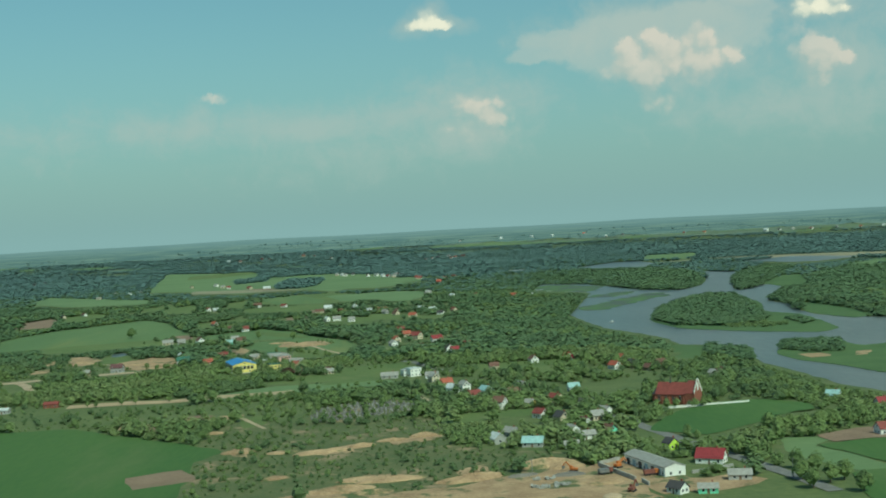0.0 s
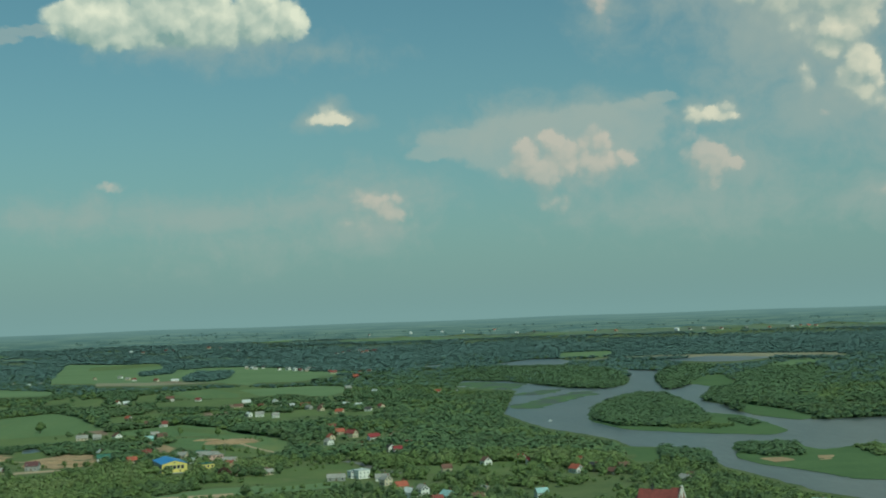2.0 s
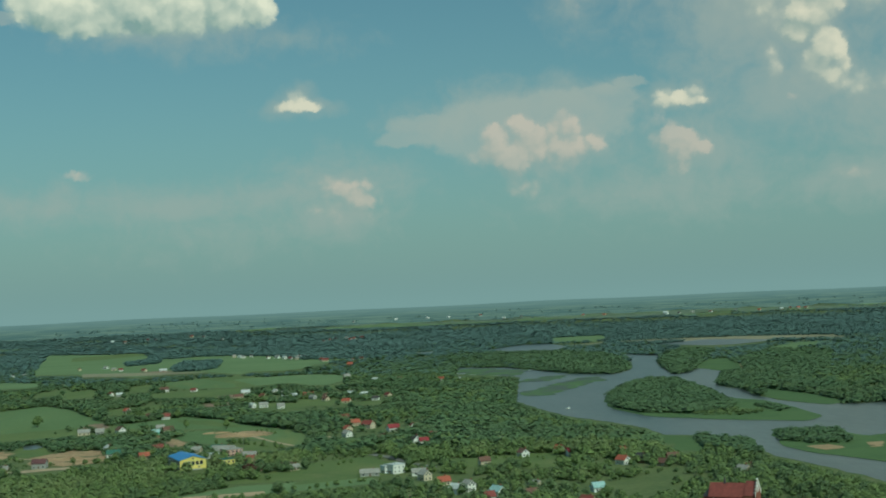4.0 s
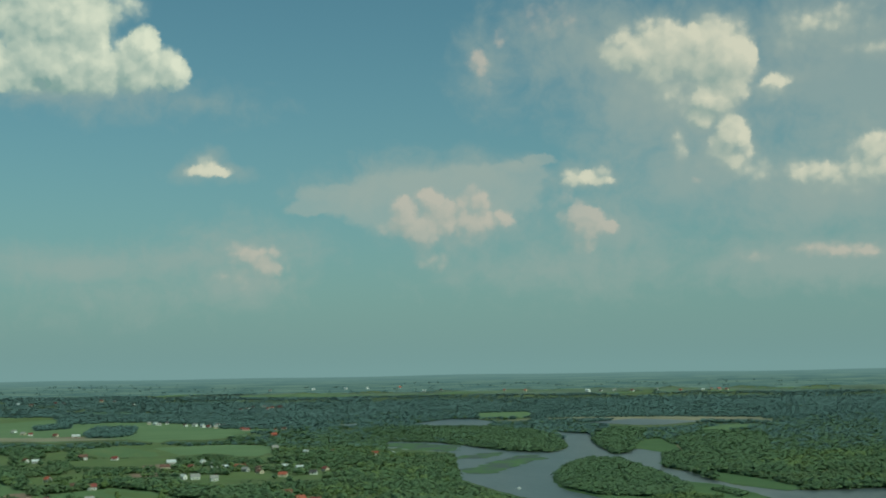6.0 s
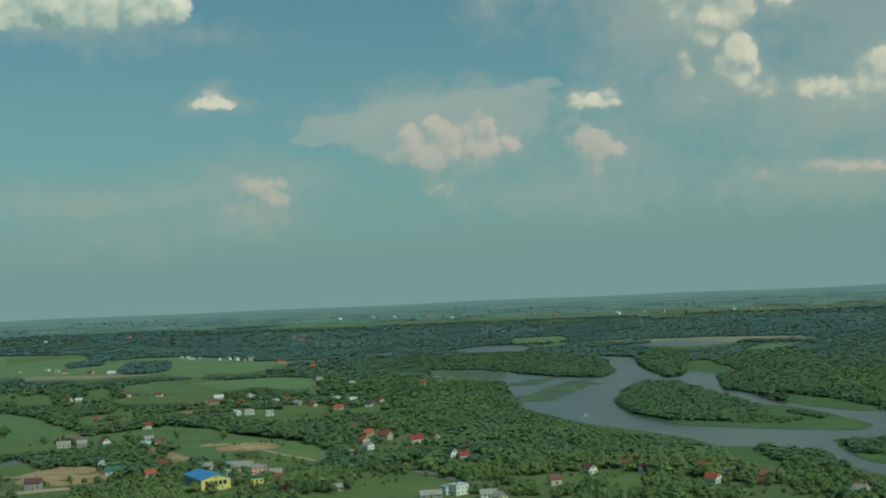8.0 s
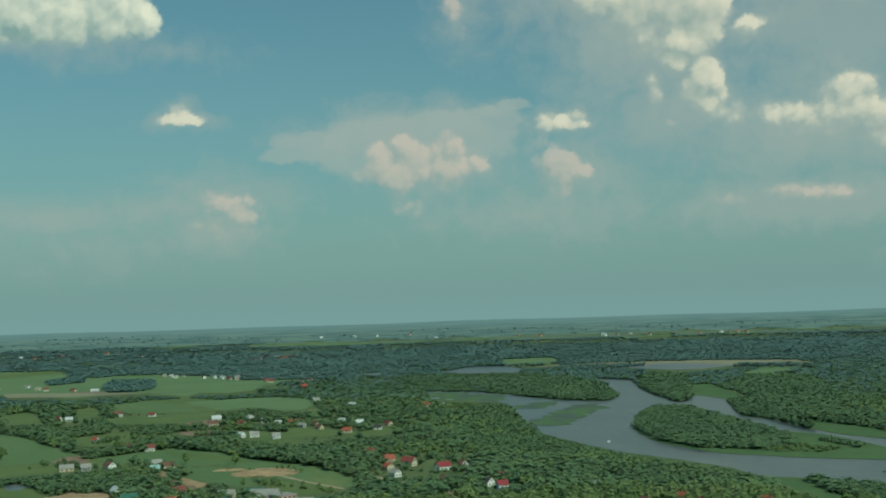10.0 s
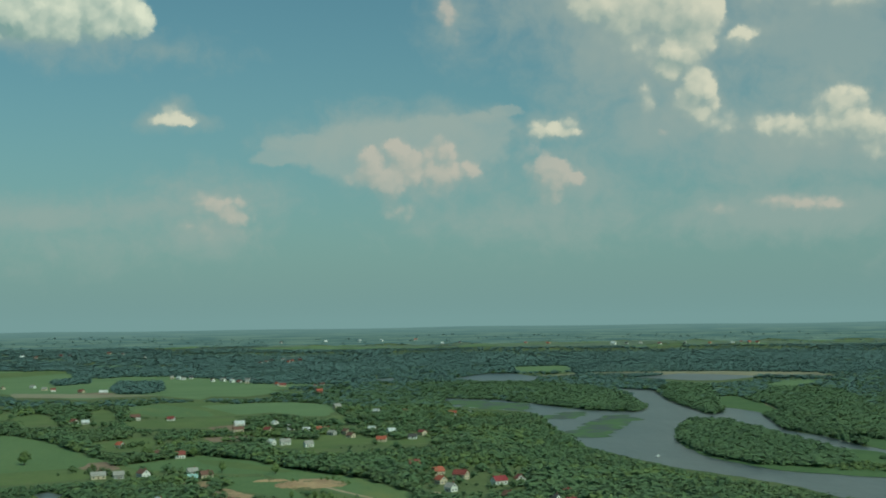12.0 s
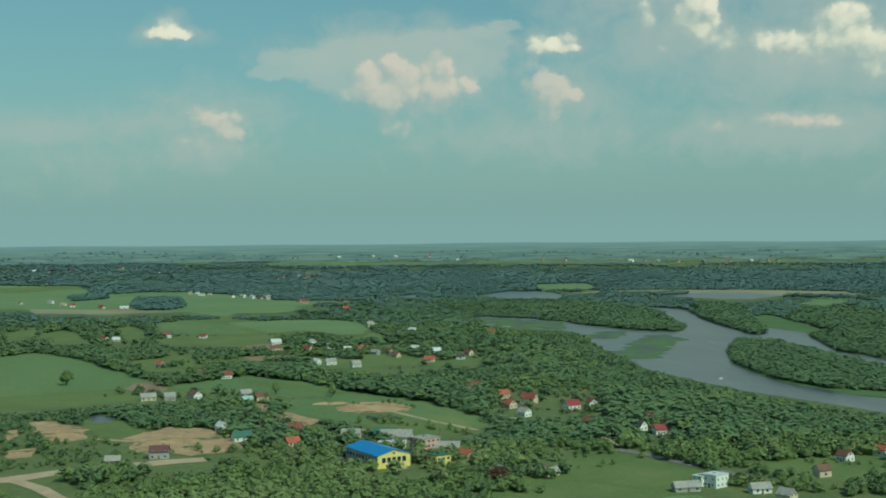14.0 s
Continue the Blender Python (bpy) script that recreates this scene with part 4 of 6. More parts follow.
def house(at, w, d, h, turn, wall, roof, pitch=0.8, label="", group="village houses", name="house", rows=1, chimney=True, front=True):
    text = label or f"{'brown wooden' if wall == 'wood' else wall} house with a {WORDS.get(roof, roof)} pitched roof among trees"
    top = tagged(new(name), text, "house", group)
    ridge = h + d / 2 * pitch
    part("wall", gable_body(w, d, h, ridge), WALLS[wall], top)
    part("roof", gable_roof(w, d, h, pitch), ROOFS[roof], top)
    if chimney:
        bm = bmesh.new()
        box(bm, w * 0.18, w * 0.18 + 0.7, 0.5, 1.2, ridge - 1.0, ridge + 0.9)
        box(bm, w * 0.18 - 0.08, w * 0.18 + 0.78, 0.42, 1.28, ridge + 0.9, ridge + 1.05)
        part("chimney", bm, WALLS["brick"], top)
    bm = bmesh.new()
    box(bm, -0.5, 0.5, -d / 2 - 0.08, -d / 2 + 0.05, -0.1, 2.0)
    part("door", bm, WALLS["wood"], top)
    count = max(2, int(w / 3.6))
    for row in range(rows):
        z = 1.5 + row * 2.8
        for k in range(count):
            x = -w / 2 + w * (k + 0.5) / count
            if abs(x) > 1.2:
                window(top, "-y", (x, -d / 2, z), (1.3, 1.4))
        for face, x in (("+x", w / 2), ("-x", -w / 2)):
            window(top, face, (x, -d * 0.22, z), (1.2, 1.4)), window(top, face, (x, d * 0.22, z), (1.2, 1.4))
    if ridge - h > 2.6:
        for face, x in (("+x", w / 2), ("-x", -w / 2)):
            window(top, face, (x, 0, h + 1.0), (1.3, 1.3))
    top.matrix_world = pose(at[0], at[1], rise(*at), 0, 0, turn)
    keep_clear(at, max(w, d))
    if front:
        c = Vector(at) + (Vector(EYE_MID) - Vector(at)).normalized() * (max(w, d) * 0.9)
        keep_clear(c, max(w, d) * 0.6)
    return top


def home(at, w, d, h, turn, wall, roof):
    house(at, w * 0.85, d * 0.85, h * 0.88, -turn if turn >= 30 else turn, wall, roof, rows=2 if h > 4.9 else 1)


home((110.5, 665.1), 7, 7, 4, 60, "lime", "dark")
home((95.4, 561.0), 9, 7, 3, 50, "white", "dark")
home((108.0, 557.8), 10, 5, 2.8, -10, "mint", "grey")
home((127.3, 582.2), 12, 6, 3, -10, "grey", "grey")
home((65.8, 724.4), 8, 7, 4, 60, "white", "grey")
home((71.1, 709.3), 14, 6, 3, 15, "white", "grey")
home((61.4, 683.6), 9, 5, 2.6, 5, "white", "grey")
home((41.9, 695.0), 13, 8, 3, -15, "grey", "teal")
home((85.6, 715.9), 9, 8, 4, 60, "mint", "brown")
home((64.4, 774.7), 9, 8, 4, 60, "cream", "dark")
home((53.3, 794.5), 9, 8, 3.5, 50, "white", "red")
home((75.5, 755.6), 8, 7, 3, 50, "white", "purple")
home((85.3, 774.0), 9, 8, 3.5, 20, "cream", "grey")
home((50.1, 845.1), 7, 6, 3, 30, "yellow", "grey")
home((84.9, 907.9), 9, 8, 3.5, 10, "white", "teal")
home((70.1, 1100.3), 9, 8, 4, 70, "white", "brown")
home((104.8, 1087.3), 8, 8, 4, 10, "white", "crimson")
home((129.3, 1024.7), 11, 8, 4, 60, "white", "orange")
home((153.1, 1005.4), 9, 7, 3, 60, "cream", "brown")
home((167.1, 1031.7), 9, 8, 3.5, 0, "brick", "brown")
home((247.4, 842.8), 10, 9, 4, 30, "white", "teal")
home((267.9, 809.0), 9, 8, 4, 10, "white", "crimson")
home((226.0, 680.8), 10, 9, 4, 10, "white", "red")
home((30.4, 842.2), 9, 9, 5.5, 30, "white", "brown")
home((23.6, 914.8), 11, 8, 4, 60, "white", "teal")
home((8.9, 942.8), 8, 8, 5, 60, "white", "grey")
home((-4.2, 974.7), 10, 8, 3.5, 20, "cream", "orange")
home((-13.8, 1003.4), 9, 8, 5, 60, "cream", "grey")
home((-49.6, 1041.5), 16, 7, 3, 0, "grey", "grey")
home((-56.0, 1484.4), 11, 9, 4, 10, "brick", "red")
home((-47.1, 1423.9), 11, 9, 4, 20, "cream", "orange")
home((-55.8, 1367.4), 10, 8, 4, 70, "cream", "orange")
home((-35.1, 1388.7), 13, 10, 5, 40, "cream", "red")
home((-57.5, 1321.2), 9, 8, 4, 60, "white", "grey")
home((-13.4, 1349.5), 13, 9, 4, 20, "white", "crimson")
home((6.1, 1360.6), 8, 9, 3, 85, "white", "red")
home((-27.7, 1265.4), 8, 8, 4, 60, "white", "brown")
home((-1.8, 1237.7), 9, 9, 4, 60, "white", "dark")
home((4.3, 1218.7), 9, 8, 4, 10, "white", "crimson")
home((16.7, 1269.9), 8, 7, 4, 10, "white", "red")
home((34.5, 1356.2), 8, 7, 4, 10, "cream", "brown")
home((-129.3, 1108.2), 8, 7, 3, 60, "wood", "grey")
home((-109.2, 1106.5), 11, 7, 3, 20, "wood", "purple")
home((-103.6, 1098.3), 9, 6, 3, 20, "cream", "grey")
home((-15.5, 1029.2), 12, 7, 3, 0, "white", "grey")
home((-224.9, 1283.6), 11, 9, 4, 10, "white", "red")
home((-230.5, 1233.2), 10, 8, 3, 20, "cream", "orange")
home((-270.7, 1305.8), 10, 8, 4, 70, "white", "white")
home((-259.9, 1261.3), 14, 9, 3.5, 15, "white", "green")
home((-310.6, 1207.6), 13, 9, 5, -5, "grey", "purple")
home((-336.4, 1192.9), 10, 7, 3, -5, "wood", "grey")
home((-285.8, 1485.6), 12, 9, 4, 60, "white", "brown")
home((-322.4, 1484.6), 14, 8, 3.5, 10, "cream", "grey")
home((-305.7, 1480.0), 10, 8, 4, 10, "grey", "grey")
home((-245.4, 1485.7), 10, 8, 4, 10, "white", "grey")
home((-246.1, 1449.5), 9, 7, 3, 10, "mint", "teal")
home((-234.8, 1460.7), 12, 8, 4, 20, "cream", "brown")
home((-278.3, 1640.5), 11, 9, 4, 10, "white", "brown")
home((-255.7, 1629.2), 11, 9, 4, 10, "white", "red")
home((-316.1, 1751.5), 8, 8, 4, 40, "white", "orange")
home((-312.3, 2133.6), 14, 10, 5, 10, "white", "brown")
home((-183.2, 1987.1), 14, 9, 4, 10, "white", "white")
home((-188.4, 1902.5), 14, 8, 4, 10, "cream", "brown")
home((-140.7, 1974.0), 10, 9, 4, 70, "white", "white")
home((-126.1, 1913.8), 10, 8, 4, 10, "white", "grey")
home((-93.7, 1866.6), 16, 9, 4, 0, "white", "orange")
home((-21.8, 1816.5), 11, 9, 4, 20, "white", "white")
home((-148.3, 1725.9), 12, 9, 4, 10, "white", "grey")
home((-126.7, 1696.6), 10, 9, 4, 10, "white", "grey")
home((-32.7, 2232.8), 12, 10, 6, 20, "cream", "grey")
home((-254.0, 3186.6), 13, 9, 4, -50, "white", "white")
home((-165.4, 3091.2), 13, 9, 5, -50, "white", "grey")
home((-148.5, 3050.6), 12, 9, 5, -60, "white", "white")
home((-116.4, 3059.5), 13, 9, 5, -40, "white", "grey")
home((-59.9, 2882.5), 16, 10, 4, 0, "cream", "red")
home((-15.2, 2631.2), 12, 9, 7, 0, "brick", "orange")
home((-532.3, 2998.6), 13, 9, 4, -40, "white", "grey")
home((-429.3, 2826.1), 13, 9, 4, -40, "cream", "red")
home((-389.6, 2814.5), 18, 8, 3, 0, "white", "white")
home((986.4, 3976.9), 16, 12, 7, -50, "white", "white")
house((123, 624), 13.5, 8, 3.0, -28, "white", "crimson", 1.0, "large white house with a bright red roof beside the road")


def sports_hall():
    w, d, h, pitch = 40.0, 20.7, 7.2, 0.27
    hall = house((-188.0, 1161.6), w, d, h, -71.5, "yellow", "blue", pitch, "bright yellow sports hall with a blue metal roof", "school buildings", "sports_hall", 1, False, False)
    keep_clear((-179, 1134), 22)
    for k in range(5):
        window(hall, "+x", (w / 2 + 0.02, -6.4 + 3.2 * k, 4.6), (2.5, 3.0))
    # thin grey panel covers the yellow wall of the long side
    bm = bmesh.new()
    box(bm, -w / 2 + 0.1, w / 2 - 0.1, -d / 2 - 0.10, -d / 2, 0, h - 0.2)
    part("side_panel", bm, WALLS["grey"], hall, "flat grey panel over the long side")
    for k in range(9):
        window(hall, "-y", (-w / 2 + 3 + 3.9 * k, -d / 2 - 0.12, 4.4), (2.6, 2.2))
    bm = bmesh.new()
    box(bm, w / 2 + 0.5, w / 2 + 6, -5, 6, -0.2, 0.25)
    part("terrace", bm, CONCRETE, hall)


def flat_block(name, at, w, d, h, turn, wall, roof, label, rows, group="", glass=(1.7, 1.5)):
    top = tagged(new(name), label, "building", group)
    part("wall", box(bmesh.new(), -w / 2, w / 2, -d / 2, d / 2, -0.3, h), WALLS[wall], top)
    bm = bmesh.new()
    box(bm, -w / 2 - 0.3, w / 2 + 0.3, -d / 2 - 0.3, d / 2 + 0.3, h, h + 0.4)
    box(bm, -1, 1, -1, 1, h + 0.4, h + 1.2)
    part("roof", bm, ROOFS[roof], top)
    for row in range(rows):
        z = 1.6 + row * 2.9
        for k in range(max(2, int(w / 3.2))):
            n = max(2, int(w / 3.2))
            window(top, "-y", (-w / 2 + w * (k + 0.5) / n, -d / 2, z), glass)
        for k in range(max(2, int(d / 3.2))):
            n = max(2, int(d / 3.2))
            window(top, "+x", (w / 2, -d / 2 + d * (k + 0.5) / n, z), glass)
    bm = bmesh.new()
    part("door", box(bm, -0.6, 0.6, -d / 2 - 0.08, -d / 2, -0.1, 2.1), WALLS["wood"], top)
    top.matrix_world = pose(at[0], at[1], rise(*at), 0, 0, turn)
    keep_clear(at, max(w, d))
    c = Vector(at) + (Vector(EYE_MID) - Vector(at)).normalized() * (max(w, d) * 0.9)
    keep_clear(c, max(w, d) * 0.6)
    return top


sports_hall()
flat_block("school_block", (-155.0, 1190.1), 12, 14, 8.8, -62, "pink", "grey", "pink three-storey block with a flat grey roof", 3, "school buildings")
flat_block("school_block", (-155.9, 1143.3), 9, 10, 6.2, -65, "yellow", "green", "yellow two-storey annex beside the sports hall", 2, "school buildings")
flat_block("school_block", (-171.3, 1211.3), 16, 8, 3.4, -20, "white", "white", "low white building behind the sports hall", 1, "school buildings")
flat_block("white_villa", (-30.5, 1049.4), 9, 10, 6.4, -62, "white", "white", "white two-storey cube house with a flat pale roof", 2, "", (1.0, 1.1))
flat_block("white_villa", (-37.2, 1052.6), 6, 6, 5.2, -62, "white", "white", "smaller white cube house beside a farmyard", 2, "", (0.9, 1.0))
for at, w, d, roof in (((-169.4, 1249.5), 13, 10, "green"), ((-164.2, 1236.4), 20, 11, "grey"), ((-190.5, 1255.0), 12, 7, "grey"), ((-142.5, 1186.9), 16, 9, "grey")):
    house(at, w, d, 3.2, -18, "cream", roof, 0.7, group="school buildings")
house((-137.1, 1155.5), 10, 8, 4.5, -60, "pink", "orange", 0.5, "unfinished orange brick house among trees")


def church():
    top = tagged(new("church"), "red brick church with steep red roof and white-edged gable", "church")
    w, d, h, pitch = 22.0, 12.5, 7.2, 1.15
    ridge = h + d / 2 * pitch
    part("nave", gable_body(w, d, h, ridge), WALLS["brick"], top)
    part("roof", gable_roof(w, d, h, pitch, 0.5, 0.1), ROOFS["red"], top)
    # front block, set across the end of the nave, with a stepped white gable
    bm = bmesh.new()
    W, D = 7.0, 14.5
    steps = 5
    prof = [(-D / 2, -0.3), (D / 2, -0.3), (D / 2, 8.0)]
    for k in range(steps):
        y0, y1, z = D / 2 * (1 - k / steps), D / 2 * (1 - (k + 1) / steps), 8.0 + 9.0 * (k + 1) / steps
        prof += [(y0, z), (y1, z)]
    prof += [(-y, z) for y, z in reversed(prof[3:-1])] + [(-D / 2, 8.0)]
    loops = []
    for x in (w / 2 + W - 0.6, w / 2 + W):
        loops.append([bm.verts.new((x, y, z)) for y, z in prof])
    bm.faces.new(loops[0][::-1]), bm.faces.new(loops[1])
    for k in range(len(prof)):
        q = (k + 1) % len(prof)
        bm.faces.new((loops[0][k], loops[0][q], loops[1][q], loops[1][k]))
    bmesh.ops.recalc_face_normals(bm, faces=bm.faces[:])
    part("front_gable", bm, WALLS["brick"], top)
    bm = bmesh.new()
    for k in range(steps):
        y0, y1, z = D / 2 * (1 - k / steps), D / 2 * (1 - (k + 1) / steps), 8.0 + 9.0 * (k + 1) / steps
        for s in (-1, 1):
            box(bm, w / 2 + W - 0.8, w / 2 + W + 0.2, min(s * y0, s * y1), max(s * y0, s * y1), z, z + 0.35)
            box(bm, w / 2 + W - 0.0, w / 2 + W + 0.12, s * y0 - 0.6, s * y0 + 0.6, z - 2.2, z)
    box(bm, w / 2 + W, w / 2 + W + 0.1, -1.4, 1.4, 9.5, 14.5)
    part("gable_trim", bm, WALLS["white"], top, "white plaster trim")
    bm = gable_body(W - 0.6, D - 0.8, 8.0, 8.0 + (D - 0.8) / 2 * 1.12)
    bmesh.ops.translate(bm, vec=(w / 2 + W / 2 - 0.3, 0, 0), verts=bm.verts[:])
    part("front_block", bm, WALLS["brick"], top)
    bm = gable_roof(W - 0.8, D - 1.0, 8.0, 1.13, 0.3, 0.0)
    bmesh.ops.translate(bm, vec=(w / 2 + W / 2 - 0.35, 0, 0.02), verts=bm.verts[:])
    part("front_roof", bm, ROOFS["red"], top)
    # choir: a half octagon at the far end
    bm = bmesh.new()
    ring = [(-w / 2 - 5 * math.cos(q), 5 * math.sin(q)) for q in (-1.57, -0.8, 0, 0.8, 1.57)]
    lo = [bm.verts.new((x, y, -0.3)) for x, y in ring]
    hi = [bm.verts.new((x, y, 6.5)) for x, y in ring]
    for k in range(4):
        bm.faces.new((lo[k], lo[k + 1], hi[k + 1], hi[k]))
    bmesh.ops.recalc_face_normals(bm, faces=bm.faces[:])
    part("choir", bm, WALLS["brick"], top)
    bm = bmesh.new()
    tip = bm.verts.new((-w / 2, 0, 12.2))
    rim = [bm.verts.new((x * 1.02, y * 1.08, 6.4)) for x, y in ring]
    for k in range(4):
        bm.faces.new((rim[k], rim[k + 1], tip))
    part("choir_roof", bm, ROOFS["dark"], top)
    for s, face in ((-1, "-y"), (1, "+y")):
        for k in range(4):
            window(top, face, (-w / 2 + 2.6 + 5.2 * k, s * d / 2, 4.0), (1.3, 3.6))
        for k in range(5):
            bm = bmesh.new()
            x = -w / 2 + 5.2 * k
            box(bm, x - 0.35, x + 0.35, min(s * d / 2, s * (d / 2 + 1.1)), max(s * d / 2, s * (d / 2 + 1.1)), -0.3, 5.2)
            part("buttress", bm, WALLS["brick"], top)
    bm = bmesh.new()
    bmesh.ops.create_cone(bm, cap_ends=True, segments=8, radius1=0.9, radius2=0.05, depth=5, matrix=Matrix.Translation((-2, 0, ridge + 2.2)))
    part("ridge_turret", bm, ROOFS["dark"], top)
    bm = bmesh.new()
    part("door", box(bm, w / 2 + W, w / 2 + W + 0.1, -1.2, 1.2, 0, 3.4), WALLS["wood"], top)
    at = (142.7, 825.1)
    top.matrix_world = pose(at[0] - 2, at[1], 0, 0, 0, -32) @ Matrix.Scale(0.91, 4)
    keep_clear(at, 24)
    keep_clear((at[0] + 2, at[1] - 22), 14)
    # low churchyard wall
    wall_top = tagged(new("churchyard_wall"), "low white churchyard wall on the grass", "wall")
    for k in range(14):
        bm = bmesh.new()
        box(bm, -2.0, 2.0, -0.2, 0.2, -0.2, 1.3)
        box(bm, 1.8, 2.2, -0.3, 0.3, -0.2, 1.6)
        part("wall_bay", bm, WALLS["white"], wall_top).matrix_local = pose(2 + 4 * k, 0, 0)
    wall_top.matrix_world = pose(*(129.7, 802.3), 0, 0, 0, 9)


church()


def depot():
    w, d, h, pitch = 42.0, 10.6, 4.4, 0.32
    top = house((94.2, 616.5), w, d, h, -72, "white", "grey", pitch, "long depot building with a grey roof on a sandy yard", "", "depot_building", 1, False)
    for k in range(6):
        bm = bmesh.new()
        x = -w / 2 + 4 + 6.4 * k
        box(bm, x - 1.6, x + 1.6, -d / 2 - 0.1, -d / 2, -0.1, 3.2)
        part("garage_door", bm, WALLS["blue"] if k % 2 else ROOFS["dark"], top)


depot()


def cottages(spots, seed, label):
    """Small far houses, each with its own walls, roof and chimney."""
    rng = random.Random(seed)
    for at in spots:
        w, d, h = rng.uniform(7.5, 10), rng.uniform(6, 7.5), rng.uniform(2.8, 4)
        wall, roof = rng.choice(("white", "white", "cream", "grey")), rng.choice(("grey", "white", "brown", "red", "orange", "dark"))
        top = tagged(new("cottage"), f"{wall} cottage, {WORDS.get(roof, roof)} roof, {label}", "house", "far cottages")
        part("wall", gable_body(w, d, h, h + d * 0.38), WALLS[wall], top)
        part("roof", gable_roof(w, d, h, 0.76), ROOFS[roof], top)
        bm = bmesh.new()
        part("chimney", box(bm, 1, 1.7, 0.4, 1.1, h + 1.5, h + d * 0.38 + 0.9), WALLS["brick"], top)
        window(top, "+x", (w / 2, 0, 1.7), (1.6, 1.5)), window(top, "-y", (0, -d / 2, 1.7), (1.6, 1.5))
        top.matrix_world = pose(at[0], at[1], rise(*at), 0, 0, rng.choice((-65, -50, -20, 10)))
        keep_clear(at, w)
        c = Vector(at) + (Vector(EYE_MID) - Vector(at)).normalized() * 12
        keep_clear(c, 6)


house((-300.1, 969.8), 11, 6, 3, -5, "brick", "red", 0.5, "small red shed among bushes", "sheds", "shed")
house((-329.5, 948.7), 9, 6, 3, -5, "grey", "white", 0.4, "pale grey shed among bushes", "sheds", "shed")
cottages([(-269, 3208), (-245, 3166), (-229, 3198), (-186, 3097), (-167, 3110), (-135, 3029), (-121, 3007), (-104, 3056), (-67, 2920), (-4, 2813), (17, 2876)], 1, "at a far field edge")
cottages([(-54, 3648), (-37, 3683), (-21, 3738), (11, 3750), (18, 3670), (30, 3707), (52, 3722), (-663, 3984), (-625, 3963), (-565, 4013), (-543, 4010), (-443, 4075), (-404, 4033), (-343, 3911)], 2, "in a far village")
cottages([(52, 4356), (191, 4370), (295, 4368), (363, 4353), (468, 4348), (522, 4191), (580, 4216), (762, 4119), (819, 4079), (1028, 3982), (1072, 3986), (1117, 3947), (1191, 3937), (1249, 3891), (1315, 3883), (1345, 3891), (1366, 3881), (1379, 3854)], 3, "in a village near the horizon")
cottages([(-732, 2869), (-688, 2816), (-674, 2862), (-730, 2721), (-781, 2796), (-503, 2920), (-484, 2884), (-586, 2987), (-1070, 3367), (-1062, 3436), (-626, 2111), (-605, 2159)], 4, "among far fields")
cottages([(-387, 2093), (-373, 2088), (-266, 2110), (-113, 1865), (-162, 1730), (9, 2131), (47, 2119), (106, 2085), (138, 2134), (-10, 1746), (8, 1787), (36, 1702), (-47, 1726), (-71, 1831), (-38, 1857), (-72, 1784), (-155, 1885), (-88, 1822)], 5, "among garden trees")
cottages([(194, 956), (205, 977), (141, 1073), (144, 1030), (41, 902), (50, 929), (68, 857), (85, 824), (92, 790), (15, 897), (-0, 934), (35, 1061), (32, 726), (23, 710)], 6, "between village trees")
cottages([(100, 1112), (64, 1196)], 7, "between trees by the meadow")

# ---- sand pit and yard ----
def mound(name, at, rx, ry, high, turn, mat, label, seed, group="sand mounds", steep=1.6):
    """A heap of loose ground with gullies."""
    bm = bmesh.new()
    rings, spokes = 7, 28
    tip = bm.verts.new((0, 0, high))
    rows = []
    for i in range(1, rings + 1):
        row = []
        for k in range(spokes):
            a, q = 2 * math.pi * k / spokes, i / rings
            wob = 1 + 0.22 * noise.noise((math.cos(a) * 1.7 + seed, math.sin(a) * 1.7, q))
            z = high * (1 - q) ** (1 / steep) * (1 + 0.35 * noise.noise((math.cos(a) * 4, math.sin(a) * 4 + seed, q * 2))) if i < rings else -0.3
            row.append(bm.verts.new((rx * q * wob * math.cos(a), ry * q * wob * math.sin(a), z)))
        rows.append(row)
    for k in range(spokes):
        bm.faces.new((tip, rows[0][k], rows[0][(k + 1) % spokes]))
        for a, b in zip(rows, rows[1:]):
            bm.faces.new((a[k], b[k], b[(k + 1) % spokes], a[(k + 1) % spokes]))
    bmesh.ops.recalc_face_normals(bm, faces=bm.faces[:])
    ob = tagged(link(name, bm, mat), label, "mound", group)
    ob.matrix_world = pose(at[0], at[1], 0.4, 0, 0, turn)
    clear([(at[0] + math.cos(radians(turn)) * rx * math.cos(q) - math.sin(radians(turn)) * ry * math.sin(q),
            at[1] + math.sin(radians(turn)) * rx * math.cos(q) + math.cos(radians(turn)) * ry * math.sin(q)) for q in np.linspace(0, 5.6, 9)])
    return ob


def heap(at, rx, ry, high, turn, mat, count=[0]):
    mound("sand_mound" if mat is not GRAVEL else "gravel_mound", at, rx, ry, high, turn, mat, "grey gravel heap in the sand pit" if mat is GRAVEL else "weathered low bank of pale bare sand", count[0] * 3.7)
    count[0] += 1


heap((44.7, 638.8), 17, 9, 3.4, 10, SAND)
heap((53.1, 633.4), 9, 8, 2.5, 0, SAND)
heap((66.4, 592.3), 10, 8, 1.6, 0, SAND)
heap((66.5, 559.1), 4.5, 4, 1.5, 0, TRACK)
heap((53.0, 612.0), 8, 5, 1.1, 10, GRAVEL)
heap((31.2, 615.2), 8, 4, 0.9, 20, GRAVEL)
heap((8.4, 614.6), 16, 7, 2.5, 30, SAND)
heap((0.8, 611.3), 12, 5, 1.9, 20, SAND)
heap((-52.7, 604.4), 14, 8, 2.1, 10, SAND)
heap((-60.4, 601.3), 10, 6, 1.4, 0, SAND)
heap((-40.4, 596.1), 12, 5, 1.1, 0, SAND)
